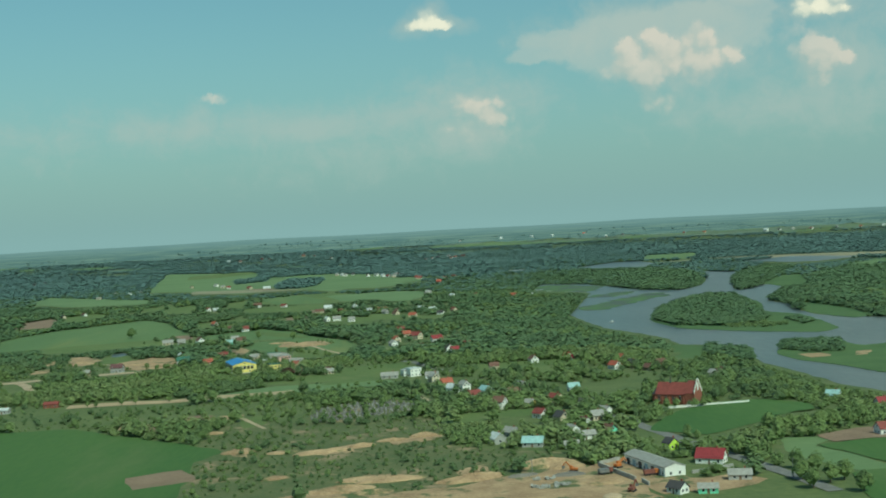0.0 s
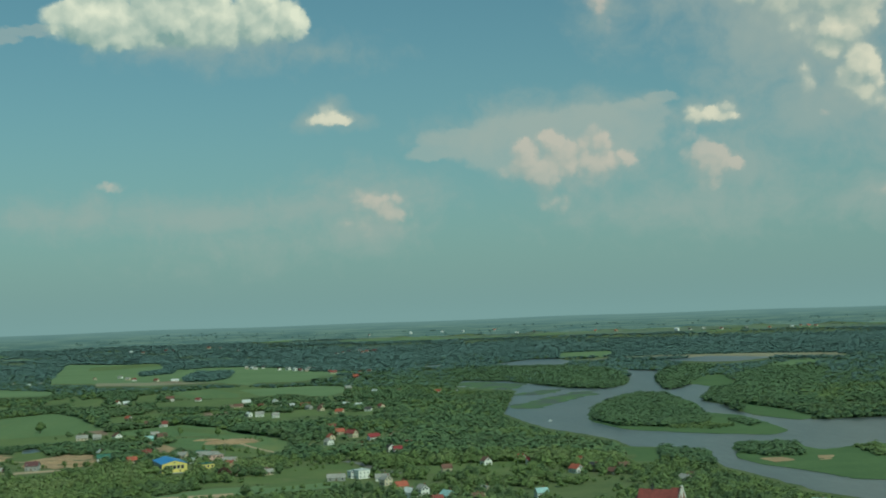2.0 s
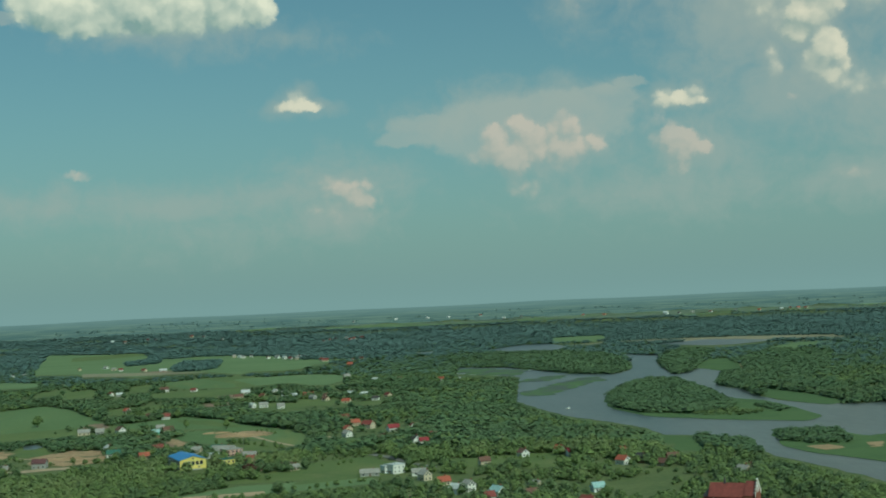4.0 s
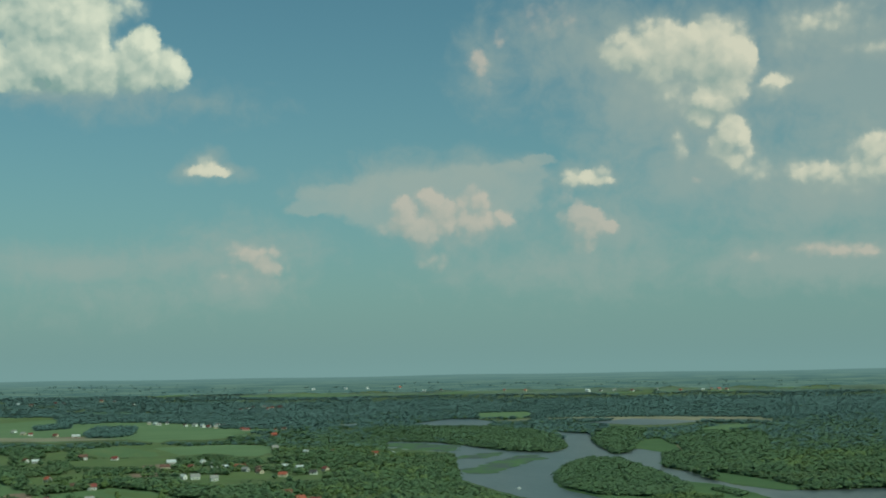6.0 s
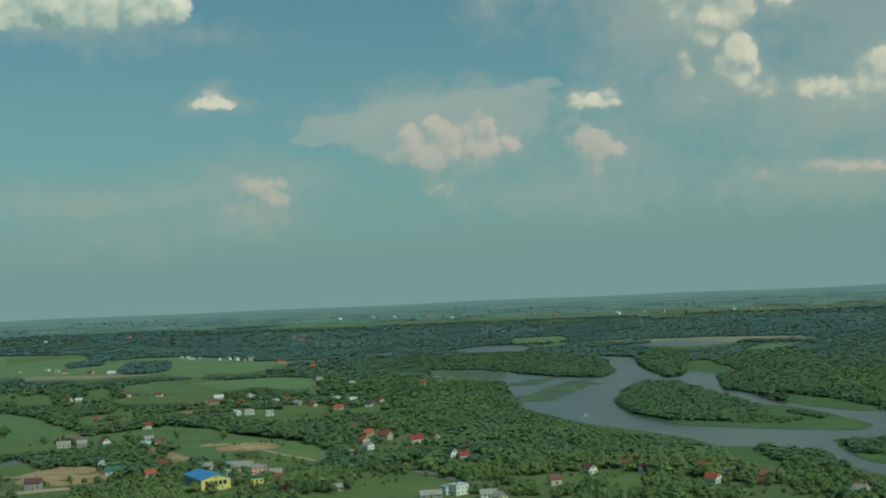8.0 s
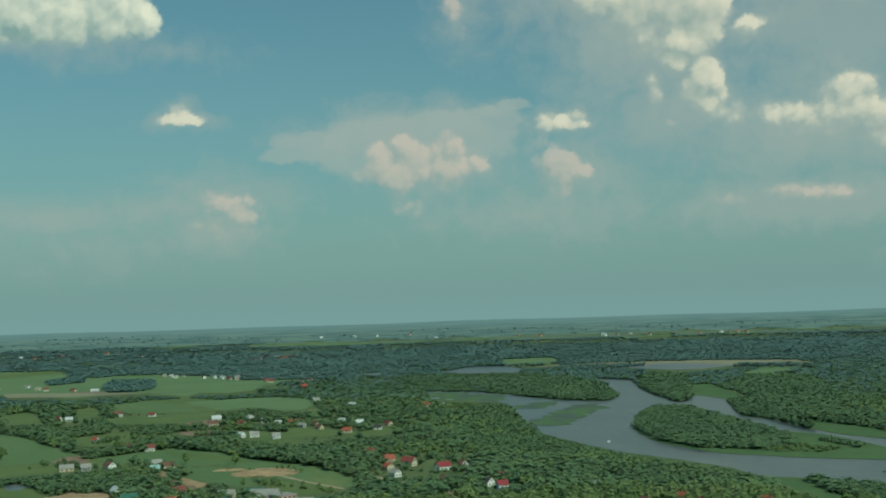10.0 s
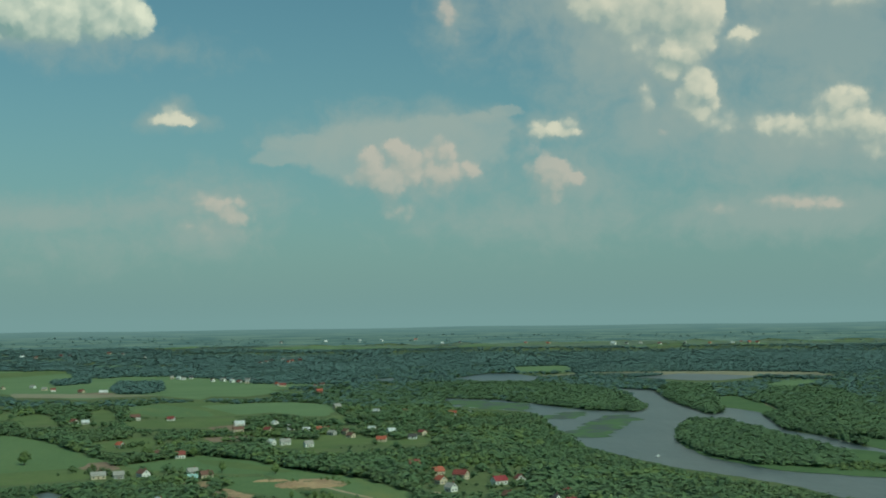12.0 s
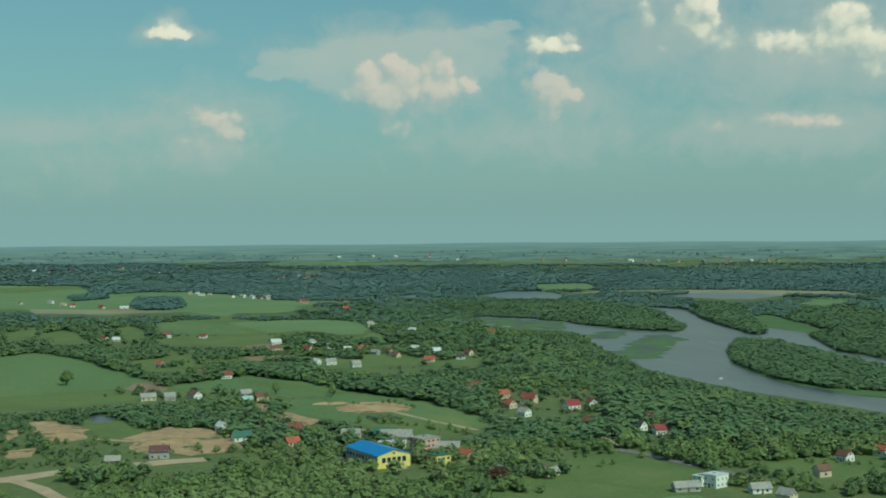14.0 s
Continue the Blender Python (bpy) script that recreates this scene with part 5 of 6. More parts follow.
heap((-67.2, 712.8), 10, 4, 1.4, 20, SAND)
heap((-52.4, 724.5), 8, 4, 1.6, 20, SAND)
heap((-35.5, 738.0), 9, 4, 1.2, 10, SAND)
heap((-17.9, 747.9), 9, 5, 1.9, 10, SAND)
heap((-76.3, 710.2), 14, 6, 1.2, 20, SAND)
heap((-121.4, 723.9), 10, 6, 1.4, 0, SAND)
heap((-95.7, 716.1), 9, 5, 0.9, 10, SAND)
heap((-32.3, 623.0), 18, 6, 1.6, 10, SAND)
heap((-46.2, 626.7), 12, 5, 1.2, 10, SAND)
heap((-92.1, 642.0), 9, 5, 0.9, 10, SAND)
heap((-147.9, 799.1), 7, 4, 0.9, 0, SAND)
heap((-193.8, 832.2), 24, 7, 1.1, 15, PLOUGHED)
heap((-172.4, 873.1), 12, 5, 1.0, 10, PLOUGHED)
heap((-158.5, 1388.6), 26, 12, 2.1, 10, SAND)
heap((-170.0, 1398.3), 14, 8, 1.6, 10, SAND)
heap((-145.2, 1378.6), 16, 8, 1.5, 0, SAND)
heap((-305.0, 1268.3), 22, 12, 1.4, 10, SAND)
heap((-280.9, 1244.0), 18, 9, 1.0, 10, SAND)
heap((-183.8, 1425.6), 14, 6, 1.2, 0, SAND)
heap((-374.4, 1315.2), 14, 8, 1.2, 20, SAND)


def excavator(at, turn, paint, label):
    top = tagged(new("excavator"), label, "excavator", "yard machines")
    for s in (-1, 1):
        bm = bmesh.new()
        box(bm, -1.9, 1.9, s * 1.2 - 0.35, s * 1.2 + 0.35, 0.05, 0.85)
        bmesh.ops.bevel(bm, geom=bm.edges[:], offset=0.2, segments=1, affect="EDGES")
        part("crawler_track", bm, RUBBER, top)
    bm = bmesh.new()
    box(bm, -2.0, 1.4, -1.3, 1.3, 0.95, 2.1)
    bmesh.ops.bevel(bm, geom=bm.edges[:], offset=0.15, segments=1, affect="EDGES")
    part("body", bm, paint, top)
    bm = bmesh.new()
    box(bm, 0.1, 1.5, 0.2, 1.25, 2.1, 3.1)
    cab = part("cab", bm, paint, top)
    bm = bmesh.new()
    part("pane", box(bm, 1.4, 1.56, 0.3, 1.15, 2.3, 3.0), GLASS, cab)
    for name, a, b, thick in (("boom", (1.0, -0.3, 1.9), (4.0, -0.3, 4.6), 0.55), ("arm", (3.9, -0.3, 4.6), (5.8, -0.3, 2.4), 0.45), ("bucket", (5.6, -0.3, 2.5), (5.3, -0.3, 1.2), 1.0)):
        bm = bmesh.new()
        v = Vector(b) - Vector(a)
        bmesh.ops.create_cube(bm, size=1, matrix=Matrix.Translation((Vector(a) + Vector(b)) / 2) @ v.to_track_quat("Z", "Y").to_matrix().to_4x4() @ Matrix.Diagonal((thick, thick, v.length, 1)))
        part(name, bm, paint if name != "bucket" else STEEL, top)
    top.matrix_world = pose(at[0], at[1], 0.22, 0, 0, turn)
    keep_clear(at, 7)


excavator((55.8, 618.2), 150, ORANGE, "orange crawler excavator beside a gravel heap")
excavator((77.6, 622.0), 40, ORANGE, "orange excavator parked in the depot yard")
excavator((76.4, 567.1), 60, RUST, "dark red excavator at work on sand")


def lorry(at, turn, cab_mat, load_mat, label):
    top = tagged(new("lorry"), label, "lorry", "yard machines")
    bm = bmesh.new()
    part("chassis", box(bm, -3.5, 3.4, -0.9, 0.9, 0.6, 0.95), RUBBER, top)
    bm = bmesh.new()
    box(bm, 1.7, 3.5, -1.15, 1.15, 0.95, 2.9)
    bmesh.ops.bevel(bm, geom=bm.edges[:], offset=0.15, segments=1, affect="EDGES")
    cab = part("cab", bm, cab_mat, top)
    bm = bmesh.new()
    part("windscreen", box(bm, 3.4, 3.56, -1.0, 1.0, 1.9, 2.7), GLASS, cab)
    bm = bmesh.new()
    part("load_box", box(bm, -3.6, 1.5, -1.2, 1.2, 0.98, 2.7), load_mat, top)
    for x in (-2.6, -1.3, 2.5):
        for s in (-1, 1):
            bm = bmesh.new()
            bmesh.ops.create_cone(bm, cap_ends=True, segments=12, radius1=0.5, radius2=0.5, depth=0.35, matrix=Matrix.Translation((x, s * 1.0, 0.5)) @ Matrix.Rotation(math.pi / 2, 4, "X"))
            part("wheel", bm, RUBBER, top)
    top.matrix_world = pose(at[0], at[1], 0.27, 0, 0, turn)
    keep_clear(at, 8)


lorry((70.0, 608.7), 20, RUST, STEEL, "old red lorry in the depot yard")
lorry((90.2, 600.3), 10, ORANGE, RUST, "orange tractor lorry beside the depot")
lorry((88.0, 629.3), -20, LORRY_GREEN, STEEL, "green lorry behind the depot yard")
lorry((-191.2, 961.1), 8, WALLS["white"], LORRY_GREEN, "green tarpaulin lorry on the sandy road")


def block_wall(pts, label, high=1.6):
    top = tagged(new("retaining_wall"), label, "wall")
    a, b = Vector(pts[0]), Vector(pts[1])
    count = int((b - a).length / 2.4)
    mesh = None
    for k in range(count):
        if mesh is None:
            bm = bmesh.new()
            box(bm, -1.17, 1.17, -0.35, 0.35, -0.2, high)
            bmesh.ops.bevel(bm, geom=bm.edges[:], offset=0.06, segments=1, affect="EDGES")
            ob = part("block", bm, CONCRETE, top)
            mesh = ob.data
        else:
            ob = new("block", mesh)
            ob.parent = top
        ob.matrix_local = pose(2.4 * k + 1.2, 0, 0.05 * math.sin(k * 5), 0, 0, 1.5 * math.sin(k * 3))
    top.matrix_world = pose(a.x, a.y, 0.2, 0, 0, math.degrees(math.atan2(b.y - a.y, b.x - a.x)))


block_wall([(69, 629), (82, 588)], "grey concrete block wall along the yard", 2.0)
block_wall([(84, 588), (86, 577)], "short grey concrete block wall")
block_wall([(70, 633), (82, 643)], "grey concrete block wall behind the yard")
block_wall([(109, 600), (131, 611)], "dark fence wall beside a garden", 1.4)


def rubble(at, count, seed, label):
    rng = random.Random(seed)
    top = tagged(new("rubble_pile"), label, "rubble", "rubble piles")
    for k in range(count):
        bm = bmesh.new()
        x, y = rng.uniform(-6, 6), rng.uniform(-2.5, 2.5)
        w, d, h = rng.uniform(0.8, 2.6), rng.uniform(0.6, 1.4), rng.uniform(0.4, 1.1)
        box(bm, -w / 2, w / 2, -d / 2, d / 2, -0.2, h)
        for v in bm.verts:
            v.co += Vector((rng.uniform(-0.15, 0.15), rng.uniform(-0.15, 0.15), rng.uniform(-0.1, 0.1)))
        part("slab", bm, CONCRETE, top).matrix_local = pose(x, y, rng.uniform(0, 0.7), rng.uniform(-15, 15), rng.uniform(-15, 15), rng.uniform(0, 180))
    top.matrix_world = pose(at[0], at[1], 0.2)


rubble((38.9, 585.5), 16, 1, "broken concrete slabs lying on grass")
rubble((45.1, 588.9), 14, 2, "broken concrete slabs lying on grass")
rubble((41.1, 603.1), 12, 3, "pile of pale concrete slabs by the track")


def mast(at, high, label):
    top = tagged(new("mast"), label, "mast", "poles")
    bm = bmesh.new()
    bmesh.ops.create_cone(bm, cap_ends=True, segments=8, radius1=0.22, radius2=0.1, depth=high, matrix=Matrix.Translation((0, 0, high / 2)))
    part("pole", bm, STEEL, top)
    bm = bmesh.new()
    part("crossbar", box(bm, -0.9, 0.9, -0.06, 0.06, high - 0.8, high - 0.65), STEEL, top)
    top.matrix_world = pose(at[0], at[1], rise(*at) - 0.1)


mast((36.4, 623.6), 7, "dark pole standing in the sand pit")
mast((-145.2, 1193.8), 18, "tall thin steel mast behind the school")
mast((150.6, 579.8), 9, "grey pole at the roadside")


def boat(at, turn):
    top = tagged(new("boat"), "small white motor boat on the river", "boat")
    bm = bmesh.new()
    prof = [(-3.2, 1.1), (0, 1.25), (2.2, 0.9), (3.8, 0.0)]
    ring = [(x, y) for x, y in prof] + [(x, -y) for x, y in reversed(prof[:-1])]
    hi = [bm.verts.new((x, y, 0.9)) for x, y in ring]
    lo = [bm.verts.new((x * 0.85, y * 0.6, -0.1)) for x, y in ring]
    bm.faces.new(hi), bm.faces.new(lo[::-1])
    for k in range(len(ring)):
        q = (k + 1) % len(ring)
        bm.faces.new((hi[q], hi[k], lo[k], lo[q]))
    bmesh.ops.recalc_face_normals(bm, faces=bm.faces[:])
    part("hull", bm, HULL, top)
    bm = bmesh.new()
    box(bm, -1.2, 1.0, -0.8, 0.8, 0.88, 2.0)
    bmesh.ops.bevel(bm, geom=bm.edges[:], offset=0.2, segments=1, affect="EDGES")
    cabin = part("cabin", bm, HULL, top)
    bm = bmesh.new()
    part("pane", box(bm, 0.9, 1.04, -0.6, 0.6, 1.4, 1.8), GLASS, cabin)
    top.matrix_world = pose(at[0], at[1], rise(*at) + 0.15, 0, 0, turn)


boat((196.1, 1556.8), 30)

# ---- graveyard ----
patch("graveyard_ground", [(-96, 836), (-94, 886), (-64, 908), (-40, 914), (-24, 887), (-11, 861), (-38, 847), (-59, 823), (-87, 819)], SCRUB, 0.62, "grassy ground of a graveyard", "graveyard")


def gravestones():
    rng = random.Random(8)
    kinds = []
    for k in range(5):
        top = tagged(new("gravestone"), "upright grey gravestone with a flat slab", "gravestone", "gravestones")
        bm = bmesh.new()
        w, h = rng.uniform(0.8, 1.5), rng.uniform(1.0, 1.9)
        box(bm, -w / 2, w / 2, -0.15, 0.15, 0, h)
        if k % 2:
            box(bm, -0.12, 0.12, -0.1, 0.1, h, h + 0.7)
            box(bm, -0.35, 0.35, -0.1, 0.1, h + 0.3, h + 0.45)
        part("headstone", bm, STONE, top)
        bm = bmesh.new()
        box(bm, -w / 2, w / 2, -2.2, -0.15, -0.1, 0.35)
        part("slab", bm, STONE, top)
        kinds.append(top)
    loop = np.array([(-93, 840), (-92, 878), (-63, 900), (-40, 905), (-24, 881), (-13, 861), (-38, 850), (-59, 828), (-87, 823)], float)
    lo, hi = loop.min(0), loop.max(0)
    spots = []
    y = lo[1]
    while y < hi[1]:
        x = lo[0] + rng.uniform(0, 3)
        while x < hi[0]:
            if inside(np.array([x]), np.array([y]), loop)[0]:
                spots.append((x, y))
            x += rng.uniform(2.6, 4.4)
        y += rng.uniform(4.0, 5.2)
    rng.shuffle(spots)
    for k, (x, y) in enumerate(spots[:290]):
        at = pose(x, y, 0.22, 0, 0, rng.uniform(-8, 8) + 10)
        if k < 5:
            kinds[k].matrix_world = at
        else:
            copy_thing(kinds[k % 5], at)


gravestones()

# ---- single trees ----
def garden_bushes():
    rng = random.Random(15)
    spots = in_loop([(-93, 835), (-92, 883), (-64, 905), (-40, 911), (-24, 884), (-13, 861), (-38, 845), (-59, 823), (-86, 818)], 9.0, 77, (2.0, 4.5))
    for row in spots:
        if rng.random() < 0.75:
            tree_at(row[0], row[1], 0.15, row[3], row[4] * 1.3, row[5], None, "small dark tree between gravestones")


garden_bushes()


def lone(at, width, height, crown=None, label="lone dark green tree in an open field"):
    tree_at(at[0], at[1], rise(*at) - 0.1, width, height, at[0], crown, label)


COPPER_CROWN = mesh_of("crown", *leafy(shape_rng, 9, 420, 0.058, 6), COPPER)
lone((-395.3, 1613.0), 15, 14)
lone((-220.4, 1498.0), 9, 10)
lone((-177.1, 1470.7), 9, 11)
lone((-331.9, 1561.0), 5, 5)
for at in ((-283.5, 1637.1), (-269.6, 1642.9), (-258.7, 1659.7), (-242.6, 1635.2), (-288.4, 1648.2)):
    lone(at, 10, 11, None, "dark green tree beside a farmhouse")
lone((-136.1, 1083.7), 15, 10, COPPER_CROWN, "copper-leaved tree beside a hut")
for at in ((-24.0, 805.8), (-54.6, 816.6), (-104.7, 848.9), (-124.1, 868.4), (-75.2, 850.7)):
    lone(at, 6, 8, None, "dark conifer-like tree in the graveyard")
for at in ((152.7, 572.8), (163.7, 589.3), (162.6, 563.9), (170.0, 568.1), (170.8, 543.8), (157.1, 598.0), (152.5, 554.5)):
    lone(at, 10, 10, None, "large leafy tree beside a field")
for at in ((169.5, 699.6), (173.7, 692.5), (180.2, 694.1), (188.1, 695.3), (197.1, 699.9), (205.6, 702.8), (216.2, 712.2), (227.9, 724.7)):
    lone(at, 11, 11, None, "large leafy tree in a row along a field")
for at in ((123.9, 794.7), (132.0, 801.4), (138.4, 803.9), (149.2, 799.8), (155.0, 802.6), (160.1, 810.7)):
    lone(at, 6, 7, None, "round green tree in front of the church")
for at in ((-270.3, 958.5), (-263.3, 955.8), (-245.8, 961.0), (-235.8, 963.2), (-211.1, 965.8)):
    lone(at, 4, 6, None, "small tree on a sandy roadside")

# ---- woods ----
zone([(-153, 737), (-142, 850), (-87, 823), (-37, 837), (-12, 816), (-2, 709), (28, 690), (57, 673), (57, 641), (34, 633), (11, 598), (-28, 591), (-66, 608), (-84, 579), (-136, 586), (-133, 650)], 0.75, 0.36)
zone([(-375, 998), (-164, 935), (-107, 937), (-94, 833), (-142, 850), (-179, 816), (-326, 865)], 0.35, 0.55)
zone([(-141, 2061), (108, 2002), (15, 1602), (-166, 1697)], 0.7, 0.9)
zone([(-444, 1430), (-366, 1410), (-291, 1225), (-336, 1178), (-408, 1179)], 0.6, 0.6)

zone([(-614, 2522), (-310, 2619), (-117, 2151), (77, 1993), (32, 1709), (-101, 1615), (-165, 1708), (-307, 1809), (-416, 1979), (-549, 2083)], -0.45, 1)
zone([(-18, 1109), (97, 1096), (170, 1023), (147, 888), (81, 886), (92, 736), (45, 677), (31, 736), (22, 853), (-16, 925)], -0.5, 1)

zone([(-50, 1491), (43, 1469), (-6, 1284), (-48, 1242), (-89, 1292)], 0.22, 0.7)
zone([(-4, 1243), (30, 1222), (0, 1150), (-28, 1179)], 0.3, 0.7)


def kinds(spots):
    """Sorts tree places into three sorts of leaves, in patches with single trees mixed in."""
    rng = np.random.RandomState(len(spots))
    wave = np.sin(spots[:, 0] / 47 + 1.5 * np.sin(spots[:, 1] / 38)) + np.sin(spots[:, 1] / 55 + 1.2 * np.sin(spots[:, 0] / 66)) + rng.uniform(-1.3, 1.3, len(spots))
    return np.where(wave > 1.25, 2, np.where(wave < -1.0, 1, 0))


def plain(a0, a1, r0, r1, share):
    """A stretch of open country far off, with few trees."""
    zone([(EYE_MID[0] + q * math.sin(radians(a)), EYE_MID[1] + q * math.cos(radians(a))) for a, q in
          [(a0 + (a1 - a0) * k / 8, r0) for k in range(9)] + [(a1 + (a0 - a1) * k / 8, r1) for k in range(9)]], share, 0.7)


plain(3, 37, 3880, 4060, 0.25)
plain(3, 37, 4060, 4700, 0.05)
plain(-23, 3, 4060, 4700, 0.06)


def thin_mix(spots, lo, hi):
    """Which trees of a stretch take the bluish leaves with haze painted in, more of them the farther off."""
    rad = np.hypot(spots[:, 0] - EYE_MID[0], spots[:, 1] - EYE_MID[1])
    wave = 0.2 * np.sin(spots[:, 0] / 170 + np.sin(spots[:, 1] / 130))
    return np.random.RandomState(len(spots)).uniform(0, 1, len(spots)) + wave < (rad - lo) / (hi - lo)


near = wood_spots(120, 1080, -24, 36, 5.2, 1, (3.2, 10.5), -0.42)
near[:, 3] *= 1.12
near = near[np.argsort(near[:, 1])]
for spot in near[:280]:
    tree_at(spot[0], spot[1], rise(spot[0], spot[1]) - 0.1, *spot[3:])
near = near[280:]
sorts = kinds(near)
scatter_mesh("garden_trees", near[sorts == 0], NEAR_SHAPES, LEAF, "green broadleaf trees and bushes between the houses")
scatter_mesh("dark_trees", near[sorts == 1], NEAR_SHAPES, DARK_LEAF, "dark green trees between the houses")
scatter_mesh("pale_trees", near[sorts == 2], NEAR_SHAPES, PALE_LEAF, "pale green young trees and bushes")
mid = wood_spots(1080, 2050, -23, 35, 5.6, 2, (4.5, 11.0), -0.7)
mid[:, 3] *= 1.5
sorts = kinds(mid)
scatter_mesh("river_woods", mid[sorts == 0], MID_SHAPES, WILLOW, "dense broadleaf woods along the river")
scatter_mesh("dark_woods", mid[sorts == 1], MID_SHAPES, DARK_LEAF, "dark green woods and hedges")
scatter_mesh("pale_woods", mid[sorts == 2], MID_SHAPES, LEAF, "lighter green woods and hedges")
far = wood_spots(2050, 3250, -23, 35, 9.4, 3, (8, 10), -0.85)
far[:, 3:5] *= (1.75, 0.78)
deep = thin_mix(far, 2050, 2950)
scatter_mesh("far_woods", far[deep], FAR_SHAPES, HAZED_LEAF, "dark far woods")
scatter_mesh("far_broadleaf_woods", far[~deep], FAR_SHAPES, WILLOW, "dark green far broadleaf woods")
farther = wood_spots(3250, 4350, -23, 35, 11.5, 5, (7.5, 9), -0.85)
farther[:, 3:5] *= (2.5, 0.75)
scatter_mesh("horizon_woods", farther, LAST_SHAPES, HAZED_LEAF, "dark woods near the horizon")


def grove(outline, mat, seed, size=(4.5, 9.0), step=5.2, shapes=MID_SHAPES):
    scatter_mesh("grove", (1, 1, 1, 1.6, 1, 1) * in_loop(outline, step, seed, size), shapes, mat, "dense grove of trees")


grove([(262, 1650), (276, 1699), (322, 1818), (388, 1940), (424, 1915), (400, 1720), (382, 1600), (370, 1500), (340, 1440), (300, 1430), (258, 1465), (248, 1539)], WILLOW, 20)
grove([(380, 1470), (400, 1490), (402, 1420), (384, 1400)], WILLOW, 21, (3, 6))
grove([(300, 1440), (345, 1450), (372, 1410), (340, 1380), (305, 1405)], LEAF, 22, (2.5, 5), 6.5)
grove([(589, 2571), (676, 2735), (698, 2602), (613, 2387), (528, 2183), (466, 2060), (491, 2222), (525, 2381)], WILLOW, 23, (6, 10), 6.5)
grove([(170, 2815), (244, 2890), (349, 2875), (435, 2810), (495, 2690), (500, 2563), (455, 2336), (410, 2195), (372, 2145), (335, 2200), (312, 2300), (314, 2416), (282, 2513), (200, 2590)], WILLOW, 24, (6, 10), 6.0)
grove([(513, 1991), (557, 2038), (494, 1849), (474, 1762), (450, 1716), (442, 1784)], WILLOW, 25, (4, 8))
grove([(659, 2330), (780, 2520), (860, 2420), (640, 1900), (520, 1560), (510, 1623), (490, 1700), (476, 1765), (545, 1965)], WILLOW, 26, (6, 11), 6.5)
grove([(297, 1166), (316, 1228), (344, 1225), (364, 1205), (342, 1122), (315, 1125)], WILLOW, 27, (4, 7))
grove([(400, 1165), (425, 1175), (415, 1110), (392, 1090)], LEAF, 28, (3, 6))
grove([(243, 1225), (268, 1160), (256, 1090), (232, 1110), (228, 1160)], WILLOW, 29, (4, 8))
grove([(-380, 2879), (-372, 3085), (-283, 3062), (-283, 2817), (-310, 2742), (-359, 2757)], HAZED_LEAF, 30, (7, 10), 7)
grove([(-511, 3154), (-442, 3281), (-433, 3100), (-494, 3046)], HAZED_LEAF, 31, (7, 10), 7)


def hedge(line, wide, gap, size, mat, label, seed):
    """A loose row of trees or bushes along a line."""
    rng = np.random.RandomState(seed)
    out = []
    for a, b in zip(line, line[1:]):
        count = max(2, int(math.hypot(b[0] - a[0], b[1] - a[1]) / gap))
        for k in range(count):
            q = (k + rng.uniform(0, 1)) / count
            big = rng.uniform(*size)
            x, y = a[0] + (b[0] - a[0]) * q + rng.normal() * wide, a[1] + (b[1] - a[1]) * q + rng.normal() * wide
            out.append((x, y, rise(x, y) - 0.3 - 0.1 * big, big * rng.uniform(0.9, 1.3), big * rng.uniform(0.9, 1.2), rng.uniform(0, 6)))
    scatter_mesh("hedge", np.array(out), NEAR_SHAPES, mat, label)


hedge([(-27, 1151), (-21, 1132), (-16, 1090)], 2, 4.1, (4.4, 10.4), LEAF, "loose hedge of green bushes and trees", 60)
hedge([(-20, 1081), (-14, 1063), (6, 1071), (18, 1063)], 5, 3.4, (3.3, 9.1), DARK_LEAF, "loose hedge of green bushes and trees", 61)
hedge([(-21, 1040), (7, 1041), (24, 1019), (64, 1040)], 7, 3.0, (2.8, 9.1), LEAF, "loose hedge of green bushes and trees", 62)
hedge([(24, 1014), (56, 1026)], 6, 2.2, (4.4, 10.4), DARK_LEAF, "loose hedge of green bushes and trees", 63)
hedge([(41, 1130), (53, 1098), (84, 1079)], 3, 5.4, (2.2, 5.9), LEAF, "loose hedge of green bushes and trees", 64)
hedge([(-82, 1117), (-66, 1119), (-55, 1129)], 3, 6.8, (2.2, 5.2), LEAF, "loose hedge of green bushes and trees", 65)
hedge([(-142, 1115), (-138, 1094), (-128, 1095), (-112, 1096), (-95, 1100)], 4, 2.7, (4.4, 10.4), DARK_LEAF, "loose hedge of green bushes and trees", 66)
hedge([(-150, 1078), (-136, 1065), (-126, 1057)], 5, 2.7, (4.4, 10.4), LEAF, "loose hedge of green bushes and trees", 67)
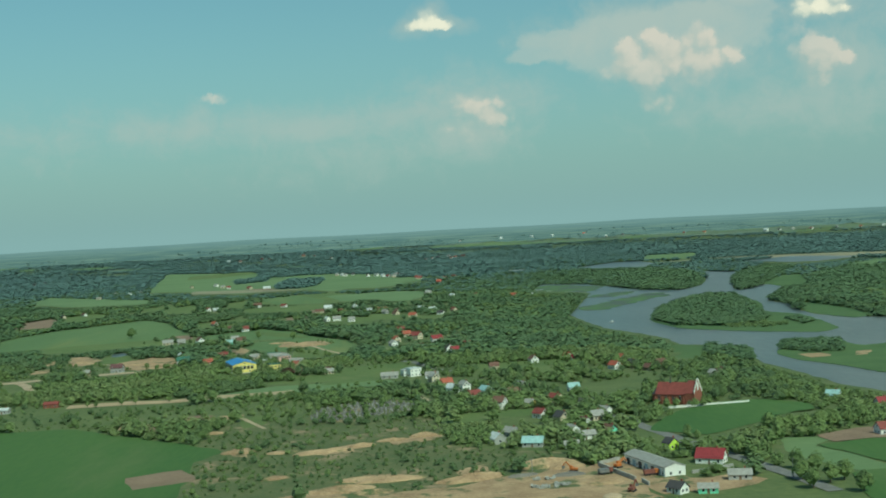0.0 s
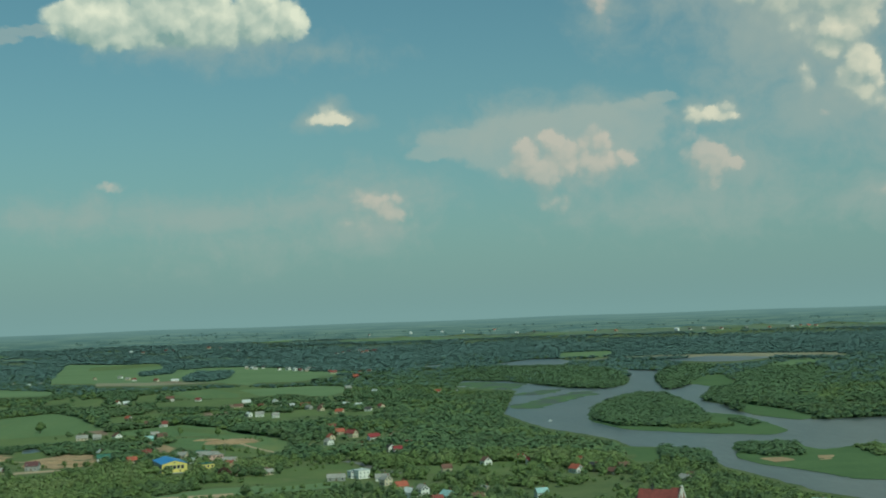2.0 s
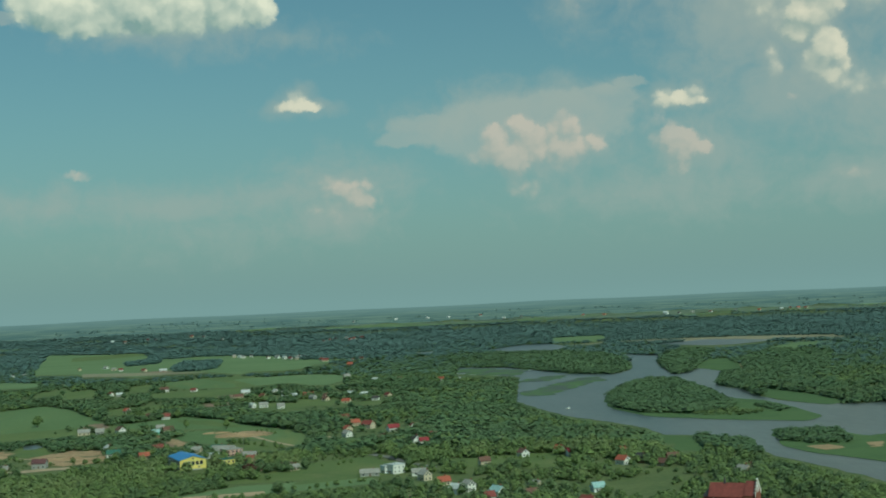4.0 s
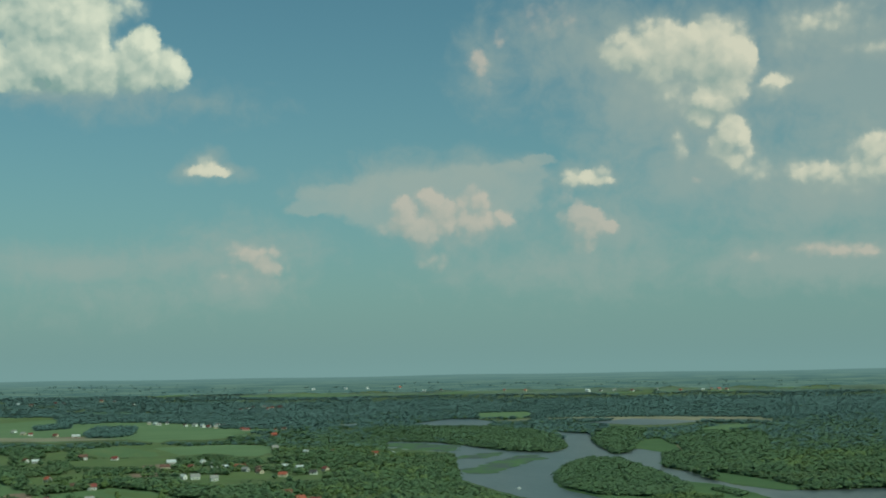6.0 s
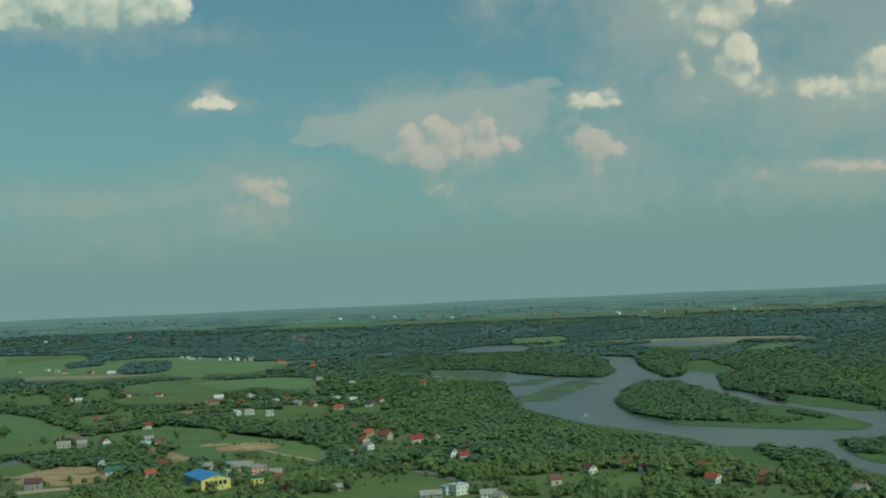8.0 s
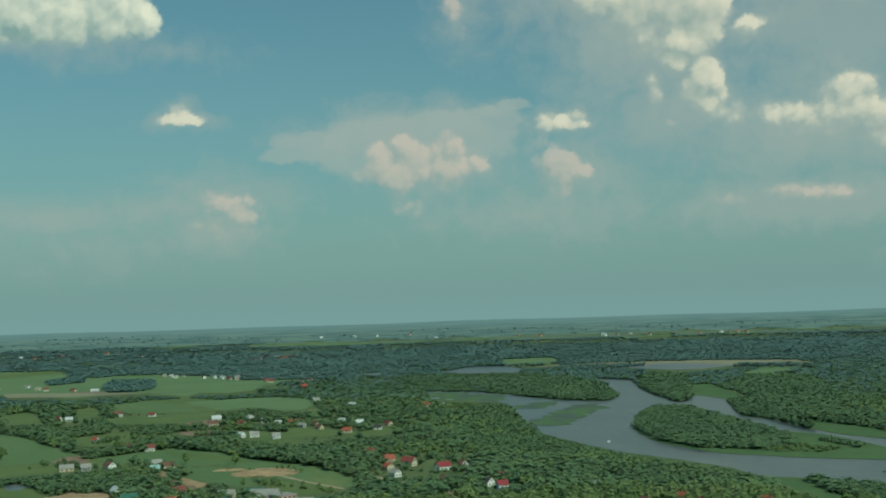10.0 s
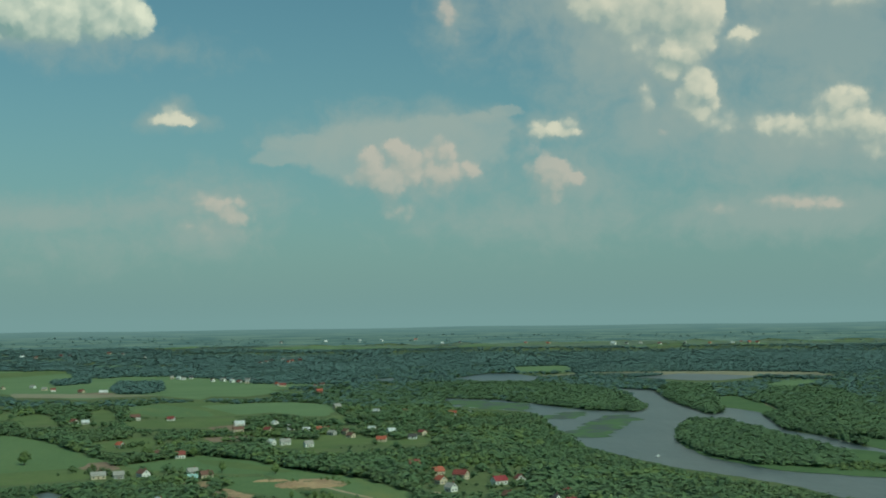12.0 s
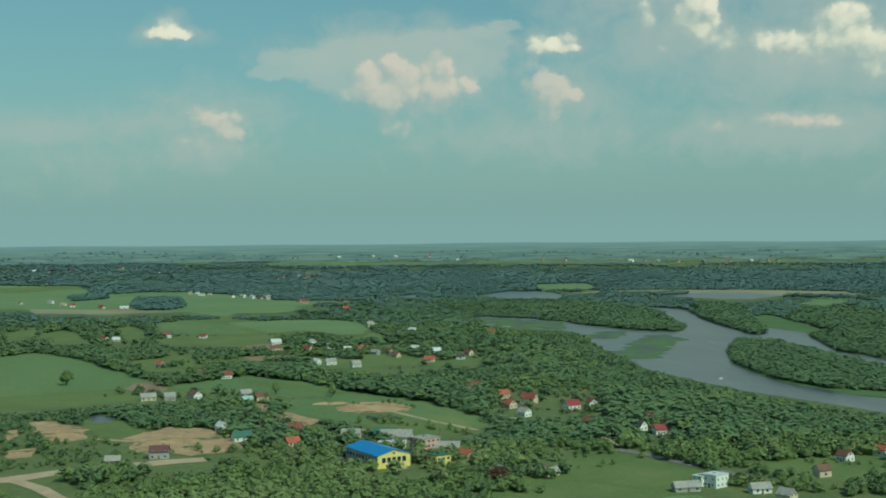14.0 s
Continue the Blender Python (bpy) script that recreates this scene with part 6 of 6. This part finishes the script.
hedge([(-355, 1516), (-333, 1529), (-306, 1491), (-261, 1501), (-227, 1462)], 4, 6.1, (3.3, 9.1), DARK_LEAF, "loose hedge of green bushes and trees", 68)
hedge([(-264, 1424), (-238, 1366), (-216, 1299)], 1.5, 4.1, (1.7, 4.5), LEAF, "loose hedge of green bushes and trees", 69)
hedge([(-267, 1383), (-240, 1327), (-221, 1285)], 1.5, 4.1, (1.7, 3.9), LEAF, "loose hedge of green bushes and trees", 70)
hedge([(-234, 1264), (-212, 1268), (-194, 1233)], 4, 3.5, (3.3, 7.8), LEAF, "loose hedge of green bushes and trees", 71)
hedge([(-161, 1416), (-134, 1422), (-123, 1385)], 3, 5.4, (1.7, 3.9), LEAF, "loose hedge of green bushes and trees", 72)
hedge([(-321, 1220), (-295, 1226), (-261, 1217)], 3, 5.4, (2.2, 6.5), LEAF, "loose hedge of green bushes and trees", 73)
hedge([(-374, 1273), (-351, 1280), (-334, 1258)], 3, 4.1, (2.2, 5.9), LEAF, "loose hedge of green bushes and trees", 74)
hedge([(-323, 1742), (-301, 1747), (-290, 1791)], 3, 4.1, (3.3, 7.8), DARK_LEAF, "loose hedge of green bushes and trees", 75)
hedge([(-175, 1321), (-146, 1302), (-111, 1246)], 3, 5.4, (2.2, 6.5), LEAF, "loose hedge of green bushes and trees", 76)
hedge([(125, 709), (139, 656), (152, 599)], 1.5, 8.1, (4.4, 9.1), LEAF, "loose hedge of green bushes and trees", 77)
hedge([(-104, 993), (-79, 1003), (-44, 1017)], 2, 5.4, (2.2, 5.2), LEAF, "loose hedge of green bushes and trees", 78)
hedge([(-166, 948), (-117, 953), (-80, 915), (-41, 929)], 5, 2.7, (3.3, 7.8), LEAF, "loose hedge of green bushes and trees", 79)
hedge([(-101, 819), (-58, 808), (-16, 841)], 3, 3.4, (2.2, 6.5), DARK_LEAF, "loose hedge of green bushes and trees", 80)
scatter_mesh("grove", in_loop([(-324, 1409), (-293, 1434), (-268, 1414), (-270, 1334), (-294, 1318), (-313, 1346)], 4.0, 51, (3.5, 7)), MIDDLE_SHAPES, DARK_LEAF, "dense dark grove behind a sandy yard")
